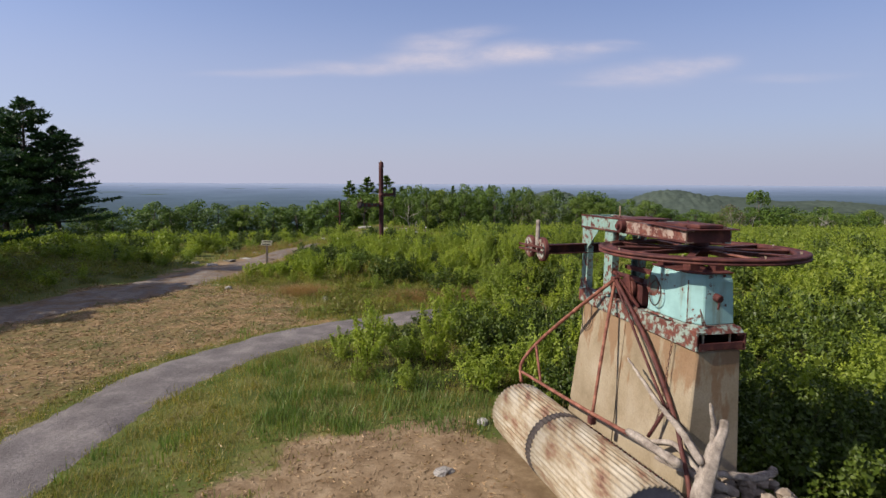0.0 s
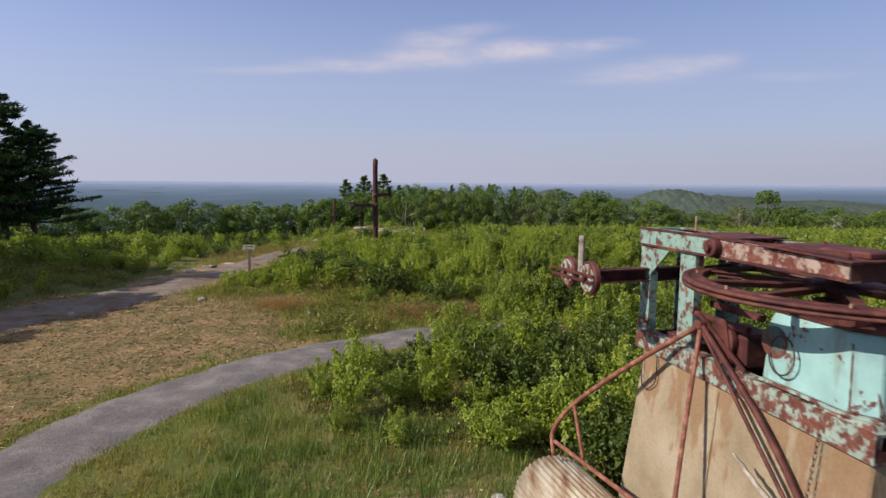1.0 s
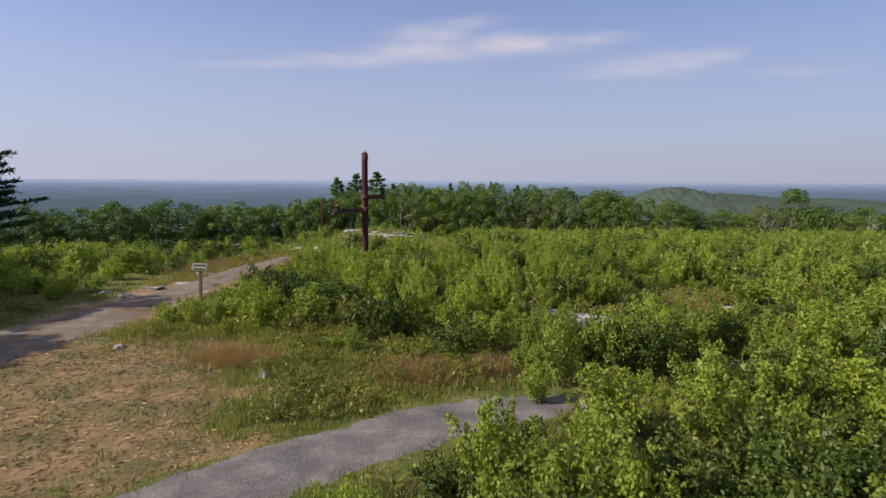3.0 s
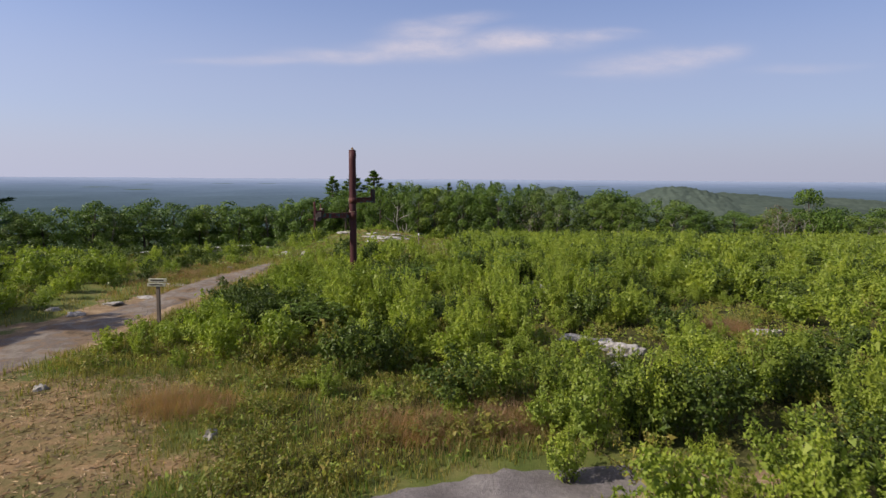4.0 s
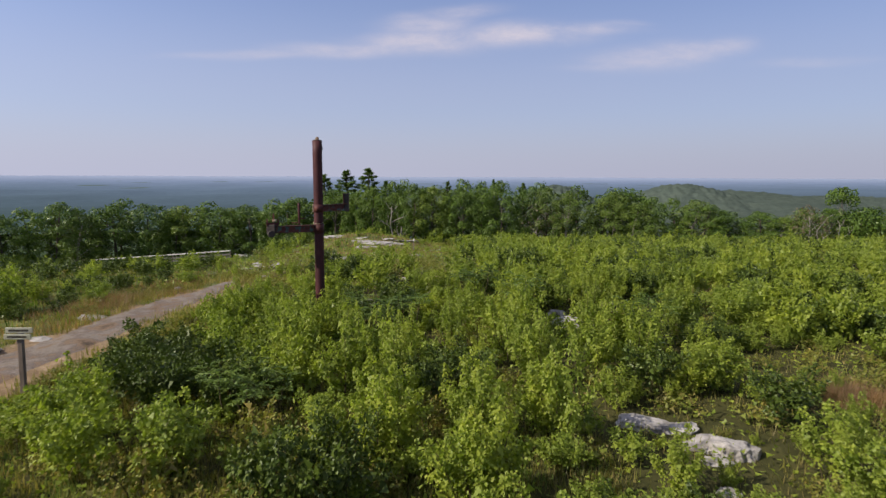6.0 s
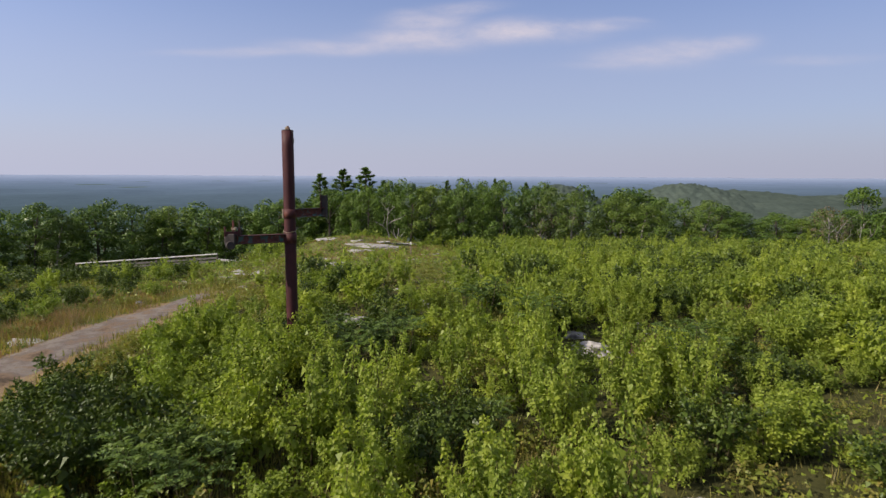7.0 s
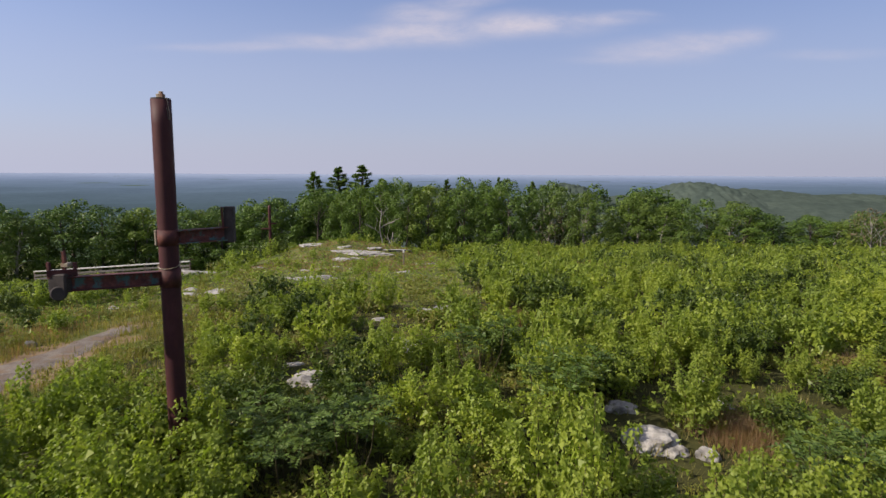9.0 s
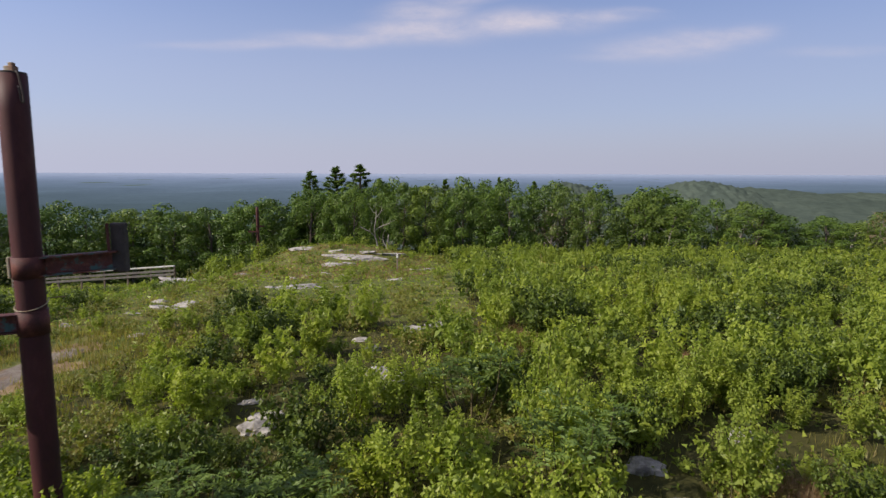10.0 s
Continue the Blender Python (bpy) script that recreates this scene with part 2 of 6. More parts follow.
def bm_box(lo, hi, bm=None, m=None):
    bm = bm or bmesh.new()
    c = [(a + b) / 2 for a, b in zip(lo, hi)]
    s = [b - a for a, b in zip(lo, hi)]
    mat = Matrix.Translation(c) @ Matrix.Diagonal((*s, 1))
    bmesh.ops.create_cube(bm, size=1, matrix=(m @ mat) if m else mat)
    return bm


def bm_beam(p, q, w, h, bm=None):
    """A bar of section w x h from p to q, h upwards where it can be."""
    bm = bm or bmesh.new()
    p, q = Vector(p), Vector(q)
    d = q - p
    rot = d.to_track_quat("Y", "Z").to_matrix().to_4x4()
    bmesh.ops.create_cube(bm, size=1, matrix=Matrix.Translation((p + q) / 2) @ rot @ Matrix.Diagonal((w, d.length, h, 1)))
    return bm


def bm_cyl(p, q, r, bm=None, sides=20, r2=None):
    bm = bm or bmesh.new()
    p, q = Vector(p), Vector(q)
    d = q - p
    rot = d.to_track_quat("Z", "Y").to_matrix().to_4x4()
    bmesh.ops.create_cone(bm, cap_ends=True, segments=sides, radius1=r, radius2=r if r2 is None else r2, depth=d.length,
                          matrix=Matrix.Translation((p + q) / 2) @ rot)
    return bm


def tube(points, radii, sides=8, cap=True):
    """A round bar along points, as vertices and triangles."""
    P = np.asarray(points, float)
    R = np.broadcast_to(np.asarray(radii, float), (len(P),))
    T = np.gradient(P, axis=0)
    T /= np.linalg.norm(T, axis=1)[:, None] + 1e-9
    ref = np.array([0.0, 0.0, 1.0]) if abs(T[:, 2]).mean() < 0.8 else np.array([1.0, 0.0, 0.0])
    A = np.cross(T, ref)
    A /= np.linalg.norm(A, axis=1)[:, None] + 1e-9
    B = np.cross(T, A)
    ang = np.linspace(0, 2 * math.pi, sides, endpoint=False)
    V = P[:, None] + R[:, None, None] * (np.cos(ang)[None, :, None] * A[:, None] + np.sin(ang)[None, :, None] * B[:, None])
    n = len(P)
    i, j = np.meshgrid(np.arange(n - 1), np.arange(sides), indexing="ij")
    k = (j + 1) % sides
    a, b, c, d = i * sides + j, i * sides + k, (i + 1) * sides + k, (i + 1) * sides + j
    F = np.concatenate([np.stack([a, b, c], -1).reshape(-1, 3), np.stack([a, c, d], -1).reshape(-1, 3)])
    V = V.reshape(-1, 3)
    if cap:
        V = np.concatenate([V, P[:1], P[-1:]])
        e0, e1 = len(V) - 2, len(V) - 1
        j = np.arange(sides)
        k = (j + 1) % sides
        F = np.concatenate([F, np.stack([np.full(sides, e0), k, j], -1), np.stack([np.full(sides, e1), (n - 1) * sides + j, (n - 1) * sides + k], -1)])
    return V, F


def joined(pieces):
    pieces = [p for p in pieces if len(p[0])]
    V, F, o = [], [], 0
    for v, f in pieces:
        V.append(v)
        F.append(f + o)
        o += len(v)
    return np.concatenate(V), np.concatenate(F)


def bent(pts, n=8):
    """A smooth line through a few points."""
    P = np.asarray(pts, float)
    P = np.vstack([2 * P[0] - P[1], P, 2 * P[-1] - P[-2]])
    out = []
    for i in range(1, len(P) - 2):
        for t in np.linspace(0, 1, n, endpoint=False):
            a, b, c, d = P[i - 1:i + 3]
            out.append(0.5 * (2 * b + (c - a) * t + (2 * a - 5 * b + 4 * c - d) * t * t + (3 * b - a - 3 * c + d) * t ** 3))
    out.append(P[-2])
    return np.array(out)


# ---- the lie of the land ----
PATH_LINE = bent([(-6.0, -12), (-6.3, 2), (-6.45, 6), (-6.45, 8.5), (-6.25, 10.7), (-5.75, 12.4), (-4.95, 13.9), (-4.0, 15.1), (-2.7, 16.4), (-0.4, 18.0), (1.6, 18.8), (3.4, 19.3)], 6)
ROAD_LINE = bent([(-34, 2), (-24, 8.5), (-18.2, 13.0), (-15, 17), (-13.5, 20.7), (-12.1, 25), (-11.7, 28.5), (-11.1, 32.5), (-10.9, 36), (-10.5, 40), (-10.3, 43)], 6)
ROAD_HALF = np.interp(ROAD_LINE[:, 1], [2, 13, 18, 21, 25, 28, 31, 34, 40, 43], [1.9, 1.8, 1.5, 1.25, 1.65, 1.85, 1.6, 0.95, 0.9, 0.3])


def line_dist(x, y, line):
    best = np.full(np.shape(x), 1e9)
    for (ax, ay), (bx, by) in zip(line[:-1], line[1:]):
        dx, dy = bx - ax, by - ay
        t = np.clip(((x - ax) * dx + (y - ay) * dy) / (dx * dx + dy * dy), 0, 1)
        best = np.minimum(best, np.hypot(x - ax - t * dx, y - ay - t * dy))
    return best


def wave(x, y, s, seed):
    """Cheap smooth noise between -1 and 1, period about s metres."""
    k = 2 * math.pi / s
    a = seed * 1.7
    return (np.sin(k * (0.83 * x + 0.55 * y) + a) + np.sin(k * 1.31 * (-0.61 * x + 0.79 * y) + 2.1 * a)
            + np.sin(k * 1.73 * (0.35 * x - 0.93 * y) + 3.3 * a) + np.sin(k * 2.3 * (0.98 * x + 0.2 * y) + 0.7 * a)) / 4


def land(x, y):
    """Height of the ground: a flat summit that falls away to a wide plain."""
    x, y = np.asarray(x, float), np.asarray(y, float)
    f = np.hypot(np.maximum(0, y - 30), 0.55 * np.maximum(0, np.abs(x - 4) - 34))
    b = np.maximum(0, -y - 10) * 0.5
    f = np.hypot(f, b)
    z = -0.15 - 0.0013 * np.minimum(f, 50) ** 2
    L = 150
    z -= 0.13 * L * (1 - np.exp(-np.maximum(0, f - 50) / L))
    left = 1 / (1 + np.exp(np.clip((x + 17) / 2.0, -50, 50)))
    z -= 2.4 * left * np.clip((y - 44) / 28, 0, 1) * (f < 1e9)
    z += 24 * np.clip(f / 4500, 0, 1.2)
    z += 1.5 * np.exp(-((x + 9) / 6.5) ** 2 - ((y - 73) / 5.0) ** 2)
    near = np.exp(-(f / 90) ** 2)
    z += near * (0.05 * wave(x, y, 5, 1) + 0.022 * wave(x, y, 1.3, 2))
    far = np.clip((f - 120) / 500, 0, 1)
    z += far * 3.0 * wave(x, y, 420, 5)
    return z


def in_mulch(x, y):
    edge_p = np.interp(y, PATH_LINE[:, 1], PATH_LINE[:, 0]) - 1.25 - x
    right = (-4.0 - 0.35 * (y - 18)) - x + 1.2 * wave(x, y, 4.5, 12) + 0.5 * wave(x, y, 1.5, 13)
    return np.minimum.reduce([edge_p, right, 23.5 - y + 0.3 * wave(x, y, 4, 3), x + 15.5 + 1.2 * wave(x, y, 6, 4), y - 1.0 + 1.5 * wave(x, y, 7, 5)])


def in_bare(x, y):
    e = 1 - np.hypot((x + 0.2) / 3.1, (y - 6.4) / 2.9) + 0.25 * wave(x, y, 2.2, 4)
    e2 = 1 - np.hypot((x + 13.4) / 0.9, (y - 62) / 3.5)
    e3 = 1 - np.hypot((x - 4.0) / 2.6, (y - 18.8) / 0.8)
    half = np.interp(y, ROAD_LINE[:, 1], ROAD_HALF)
    e4 = (half + 0.55 + 0.9 * wave(x, y, 3.1, 23) + 0.3 * wave(x, y, 1.1, 24) - line_dist(x, y, ROAD_LINE)) * 0.9
    return np.maximum(np.maximum(np.maximum(e * 2.0, e2 * 1.2), e3 * 1.2), np.where(y < 44, e4, -1))


def steps(core_lo, core_hi, step, far_lo, far_hi):
    core = list(np.arange(core_lo, core_hi + step / 2, step))
    out, s, v = [], step, core[-1]
    while v < far_hi:
        s *= 1.17
        v += s
        out.append(v)
    low, s, v = [], step, core[0]
    while v > far_lo:
        s *= 1.17
        v -= s
        low.append(v)
    return np.array(low[::-1] + core + out)


gx, gy = steps(-24, 24, 0.4, -4600, 4600), steps(2, 74, 0.4, -1500, 4600)
X, Y = np.meshgrid(gx, gy, indexing="ij")
Z = land(X, Y)
nx, ny = X.shape
I = np.arange(nx * ny).reshape(nx, ny)
q = np.stack([I[:-1, :-1], I[1:, :-1], I[1:, 1:], I[:-1, 1:]], -1).reshape(-1, 4)
ground_tris = np.concatenate([q[:, [0, 1, 2]], q[:, [0, 2, 3]]])


def ground_material():
    m, nt, b = graph("hilltop_soil")

    def mask(name):
        a = nt.nodes.new("ShaderNodeAttribute")
        a.attribute_name = name
        return a.outputs["Fac"]

    broad, fine = noise_node(nt, 0.9, 6, 0.65), noise_node(nt, 22, 7, 0.72)
    meadow = ramp(nt, broad, [(0.3, (0.06, 0.085, 0.018)), (0.5, (0.105, 0.12, 0.03)), (0.7, (0.18, 0.15, 0.06))])
    bare = ramp(nt, noise_node(nt, 2.2, 7, 0.7), [(0.3, (0.13, 0.085, 0.045)), (0.5, (0.23, 0.16, 0.095)), (0.66, (0.33, 0.245, 0.155)), (0.8, (0.42, 0.33, 0.23))])
    mulch = ramp(nt, noise_node(nt, 0.9, 9, 0.8), [(0.32, (0.080, 0.088, 0.027)), (0.46, (0.145, 0.115, 0.049)), (0.58, (0.245, 0.162, 0.084)), (0.72, (0.33, 0.225, 0.128))])
    woods = ramp(nt, noise_node(nt, 0.12, 7, 0.7), [(0.32, (0.022, 0.045, 0.016)), (0.55, (0.045, 0.075, 0.026)), (0.72, (0.07, 0.10, 0.035))])
    soft = noise_node(nt, 1.7, 6, 0.7)

    def blend(base, over, name):
        add = nt.nodes.new("ShaderNodeMath")
        add.operation = "ADD"
        nt.links.new(mask(name), add.inputs[0])
        nt.links.new(soft, add.inputs[1])
        return mixed(nt, base, over, ramp(nt, add.outputs[0], [(0.86, (0, 0, 0)), (1.08, (1, 1, 1))]))

    col = blend(meadow, mulch, "mulch")
    # dark leaf litter below the shrubs; its tone also carries the shade there
    shade_litter = ramp(nt, noise_node(nt, 3.0, 6, 0.7), [(0.3, (0.034, 0.036, 0.011)), (0.6, (0.066, 0.064, 0.020)), (0.8, (0.115, 0.085, 0.036))])
    col = blend(col, shade_litter, "litter")
    col = blend(col, bare, "bare")
    col = blend(col, woods, "woods")
    col = mixed(nt, col, ramp(nt, fine, grey(0.5, 1.0, 0.3, 0.65)), None, "MULTIPLY", 0.55)
    nt.links.new(col, b.inputs["Base Color"])
    b.inputs["Roughness"].default_value = 0.95
    b.inputs["Specular IOR Level"].default_value = 0.15
    bumped(nt, b, fine, 0.7, 0.03)
    return m


M_GROUND = ground_material()
ground = npart("ground", (np.stack([X, Y, Z], -1).reshape(-1, 3), ground_tris), M_GROUND, None, "summit soil with dry grass, mulch and bare sandy patches", True)
tagged(ground, category="ground", kind="structure")
# the litter mask covers the shrub zone, painting shade between plants as dark soil
for key, val in (("mulch", np.clip(in_mulch(X, Y) * 0.6 + 0.35, 0, 1)), ("bare", np.clip(in_bare(X, Y) * 0.6 + 0.25, 0, 1)),
                 ("woods", np.clip((np.hypot(X, Y - 20) - 110) / 30, 0, 1)),
                 ("litter", np.where((in_mulch(X, Y) < -0.8) & (line_dist(X, Y, PATH_LINE) > 1.5) & (line_dist(X, Y, ROAD_LINE) > 1.8) & ~((X < 1.9) & (Y < np.where(X > -5, 10.6 + 1.5 * np.maximum(0, -1.6 - X), 12.6 - 0.45 * (X + 3))))
                                     & ~((X < -9.5) & (Y < 72)) & (Y < 90) & ~((X < 1) & (Y > 47)) & (np.abs(X - 0.1) < 0.80 * (Y + 2.2) + 2 + 2 * wave(X, Y, 6, 3)), 0.8, 0.0))):
    ground.data.attributes.new(key, "FLOAT", "POINT").data.foreach_set("value", val.astype(np.float32).ravel())


def strip(name, line, half, lift, material, label, category, seed):
    """A worn way laid a little above the soil, with a ragged edge."""
    n, w = len(line), 9
    T = np.gradient(line, axis=0)
    N = np.stack([-T[:, 1], T[:, 0]], -1) / np.linalg.norm(T, axis=1)[:, None]
    half = np.broadcast_to(half, (n,))
    u = np.linspace(-1, 1, w)
    rag = 1 + 0.06 * np.random.RandomState(seed).uniform(-1, 1, (n, 2))
    rag += 0.07 * np.stack([wave(line[:, 0], line[:, 1], 2.1, seed), wave(line[:, 0], line[:, 1], 2.7, seed + 5)], -1)
    P = line[:, None] + N[:, None] * (u[None] * half[:, None] * np.where(u[None] < 0, rag[:, :1], rag[:, 1:]))[:, :, None]
    z = land(P[..., 0], P[..., 1]) + lift - 0.05 * np.abs(u[None]) ** 6
    V = np.concatenate([P, z[..., None]], -1).reshape(-1, 3)
    I = np.arange(n * w).reshape(n, w)
    q = np.stack([I[:-1, :-1], I[:-1, 1:], I[1:, 1:], I[1:, :-1]], -1).reshape(-1, 4)
    ob = npart(name, (V, np.concatenate([q[:, [0, 2, 1]], q[:, [0, 3, 2]]])), material, None, label, True)
    return tagged(ob, category=category, kind="structure")


def dense(line, step):
    d = np.r_[0, np.cumsum(np.hypot(*np.diff(line, axis=0).T))]
    s = np.arange(0, d[-1], step)
    return np.stack([np.interp(s, d, line[:, 0]), np.interp(s, d, line[:, 1])], -1), s / d[-1]


M_GRAVEL = surface("crushed_gravel", [(0.3, (0.12, 0.106, 0.104)), (0.5, (0.18, 0.16, 0.158)), (0.7, (0.275, 0.248, 0.236))], 1.3, 0.92, 0, 17, 0.8, 1.0, 0.03, 0.2)
M_TRACK = surface("rocky_track", [(0.34, (0.086, 0.062, 0.040)), (0.43, (0.211, 0.145, 0.092)), (0.49, (0.163, 0.131, 0.110)), (0.56, (0.232, 0.199, 0.168)), (0.64, (0.206, 0.141, 0.092))], 0.9, 0.92, 0, 16, 0.6, 1.0, 0.04, 0.2)
pl, _ = dense(PATH_LINE, 0.25)
strip("path", pl, np.interp(pl[:, 0], [-1.0, 0.8, 3.4], [1.0, 0.8, 0.3]), 0.03, M_GRAVEL, "grey crushed-gravel footpath curving over the summit", "path", 3)
rl, rs = dense(ROAD_LINE, 0.3)
strip("road", rl, np.interp(rs, np.linspace(0, 1, len(ROAD_HALF)), ROAD_HALF), 0.035, M_TRACK, "worn dirt and bedrock track", "track", 4)


# ---- distance ----
def plain_material():
    m, nt, b = graph("hazed_far_plain")
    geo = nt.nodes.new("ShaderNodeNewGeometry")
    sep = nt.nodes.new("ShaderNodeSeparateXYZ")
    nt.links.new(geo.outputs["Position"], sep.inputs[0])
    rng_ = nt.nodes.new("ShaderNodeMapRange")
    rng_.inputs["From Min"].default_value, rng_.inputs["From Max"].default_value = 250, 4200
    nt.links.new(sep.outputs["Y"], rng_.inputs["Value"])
    # haze is painted in: the colour turns paler and bluer with distance
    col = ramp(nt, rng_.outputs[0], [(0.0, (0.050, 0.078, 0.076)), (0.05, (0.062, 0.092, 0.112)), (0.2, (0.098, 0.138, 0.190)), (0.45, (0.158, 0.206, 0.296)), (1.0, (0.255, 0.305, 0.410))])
    spots = ramp(nt, noise_node(nt, 0.012, 8, 0.62, (1, 0.8, 1)), grey(0.8, 1.0, 0.35, 0.62))
    crowns = ramp(nt, noise_node(nt, 0.14, 4, 0.7, (1, 0.5, 1)), grey(0.75, 1.0))
    col = mixed(nt, mixed(nt, col, spots, None, "MULTIPLY", 0.5), crowns, None, "MULTIPLY", 0.5)
    nt.links.new(col, b.inputs["Base Color"])
    b.inputs["Roughness"].default_value, b.inputs["Specular IOR Level"].default_value = 1.0, 0.0
    return m


ang = np.radians(np.linspace(-62, 62, 120))
rad = 230 * (4970 / 230) ** np.linspace(0, 1, 90)
A_, R_ = np.meshgrid(ang, rad, indexing="ij")
PX, PY = R_ * np.sin(A_), 20 + R_ * np.cos(A_)
rise = 2.0 + np.clip((R_ - 230) / 200, 0, 1) * (1.5 * wave(PX, PY, 90, 8) + 2.5 * wave(PX, PY, 310, 9)) * np.exp(-R_ / 900)
rise += 10 * (R_ / 4970) ** 8
I = np.arange(A_.size).reshape(A_.shape)
q = np.stack([I[:-1, :-1], I[:-1, 1:], I[1:, 1:], I[1:, :-1]], -1).reshape(-1, 4)
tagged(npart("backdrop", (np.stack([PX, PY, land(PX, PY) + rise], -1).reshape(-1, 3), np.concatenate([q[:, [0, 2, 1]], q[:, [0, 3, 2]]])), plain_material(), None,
             "wooded plain reaching the horizon, blue haze painted into its colour", True), category="backdrop", kind="structure")


def wooded_rise(cx, cy, top, sx, sy, seed, material, label):
    """A far hill with a canopy of many crowns."""
    rs = np.random.RandomState(seed)
    us, vs = np.linspace(-2.4, 2.4, 160), np.linspace(-2.2, 1.2, 60)
    U, V_ = np.meshgrid(us, vs, indexing="ij")
    hx, hy = cx + U * sx, cy + V_ * sy
    base = land(hx, hy) - 1.0
    hz = base + (top - land(cx, cy) + 1.0) * np.exp(-0.5 * (U ** 2 + V_ ** 2)) * (1 + 0.015 * wave(hx, hy, 45, seed))
    hz += (0.55 * np.abs(wave(hx, hy, 6.5, seed + 1)) + 0.35 * rs.uniform(-1, 1, U.shape)) * np.exp(-0.2 * (U ** 2 + V_ ** 2))
    I = np.arange(U.size).reshape(U.shape)
    q = np.stack([I[:-1, :-1], I[1:, :-1], I[1:, 1:], I[:-1, 1:]], -1).reshape(-1, 4)
    ob = npart("backdrop", (np.stack([hx, hy, hz], -1).reshape(-1, 3), np.concatenate([q[:, [0, 1, 2]], q[:, [0, 2, 3]]])), material, None, label)
    return tagged(ob, category="hill", kind="structure")


# woodland greens greyed and blued: the haze of the air sits in the colour
M_HILL = surface("hazed_hill_woods", [(0.3, (0.058, 0.076, 0.066)), (0.5, (0.072, 0.093, 0.077)), (0.7, (0.086, 0.108, 0.087))], 0.16, 1.0, 0, 0.5, 0.6, 0.3, 0.2, 0.0)
wooded_rise(76, 206, 2.7, 22, 28, 3, M_HILL, "low wooded hill beyond the summit, haze painted into its green")
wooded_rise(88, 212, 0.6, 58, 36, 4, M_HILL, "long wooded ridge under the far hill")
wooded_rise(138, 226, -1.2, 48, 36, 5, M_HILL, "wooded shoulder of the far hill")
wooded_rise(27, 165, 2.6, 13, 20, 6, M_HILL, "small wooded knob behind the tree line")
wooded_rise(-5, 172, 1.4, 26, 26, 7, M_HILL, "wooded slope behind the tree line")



# ---- thin clouds, spread over some depth ----
def cloud_material():
    m, nt, b = graph("glowing_thin_cloud")
    a = nt.nodes.new("ShaderNodeAttribute")
    a.attribute_name = "cover"
    wisp = noise_node(nt, 0.06, 9, 0.68, (0.6, 0.3, 1.7))
    mul = nt.nodes.new("ShaderNodeMath")
    mul.operation = "MULTIPLY"
    nt.links.new(a.outputs["Fac"], mul.inputs[0])
    nt.links.new(ramp(nt, wisp, grey(0.2, 1.0, 0.30, 0.68)), mul.inputs[1])
    nt.links.new(mul.outputs[0], b.inputs["Alpha"])
    # black base with emission: the sheet's own glow replaces sunlight on the cloud
    b.inputs["Base Color"].default_value = (0.0, 0.0, 0.0, 1)
    b.inputs["Emission Color"].default_value = (0.53, 0.485, 0.545, 1)
    b.inputs["Emission Strength"].default_value = 1.0
    b.inputs["Roughness"].default_value, b.inputs["Specular IOR Level"].default_value = 1.0, 0.0
    return m


cu, cv = np.linspace(-125, 165, 150), np.linspace(34, 70, 60)
CU, CV = np.meshgrid(cu, cv, indexing="ij")
cover = np.zeros_like(CU)
for cx, cz, sx, sz, amount in ((-78, 44.9, 14, 0.8, 0.35), (-58, 45.6, 18, 1.2, 0.5), (-32, 47.4, 20, 1.9, 0.7), (-8, 50.0, 18, 3.0, 0.9), (-8, 55.4, 11, 3.0, 0.7), (4, 60.0, 10, 2.0, 0.55), (-12, 58.5, 7, 1.6, 0.4), (22, 52.0, 18, 2.8, 0.9),
                               (40, 54.4, 15, 1.6, 0.75), (56, 56.4, 8, 0.8, 0.4), (66, 44.4, 14, 3.0, 0.62), (80, 47.0, 10, 3.0, 0.75), (92, 48.5, 6, 2.4, 0.7), (60, 41.8, 14, 1.2, 0.4), (122, 43.6, 14, 1.2, 0.3)):
    tilt = 0.05 * (CU - cx)
    cover = np.maximum(cover, amount * np.exp(-0.5 * (((CU - cx) / sx) ** 2 + ((CV - cz - tilt * 0.6) / sz) ** 2) ** 1.3))
CY = 217 + 6 * wave(CU, CV * 3, 90, 2) + 0.25 * (CV - 50)
I = np.arange(CU.size).reshape(CU.shape)
q = np.stack([I[:-1, :-1], I[1:, :-1], I[1:, 1:], I[:-1, 1:]], -1).reshape(-1, 4)
cloud = npart("backdrop", (np.stack([CU, CY, CV], -1).reshape(-1, 3), np.concatenate([q[:, [0, 1, 2]], q[:, [0, 2, 3]]])), cloud_material(), None, "thin pinkish-white streak of cloud", True)
tagged(cloud, category="cloud", kind="structure")
cloud.data.attributes.new("cover", "FLOAT", "POINT").data.foreach_set("value", cover.astype(np.float32).ravel())


# ---- derelict lift terminal ----
LIFT = pose(3.27, 4.98, 0, 0, 0, 14.33)
lift = tagged(empty("lift_terminal", LIFT), "derelict chairlift terminal in flaking teal paint on a concrete pier", "ski lift")
G0 = -0.35


def bm_hull(corners):
    bm = bmesh.new()
    for c in corners:
        bm.verts.new(c)
    bmesh.ops.convex_hull(bm, input=bm.verts)
    return bm


W_P = 0.58
pier = part("pier", bm_hull([(-0.24, -0.05, G0), (W_P + 0.08, -0.05, G0), (W_P + 0.08, 3.08, G0), (-0.24, 3.08, G0),
                             (0, 0, 2.40), (W_P, 0, 2.40), (W_P, 2.83, 2.44), (0, 2.83, 2.44)]), M_CONCRETE, lift, "stained tapering concrete pier", 0.02)
for y in (1.55,):
    part("form_seam", bm_beam((-0.005, y, 2.36), (-0.235, y, -0.1), 0.012, 0.02), M_CONCRETE, pier)


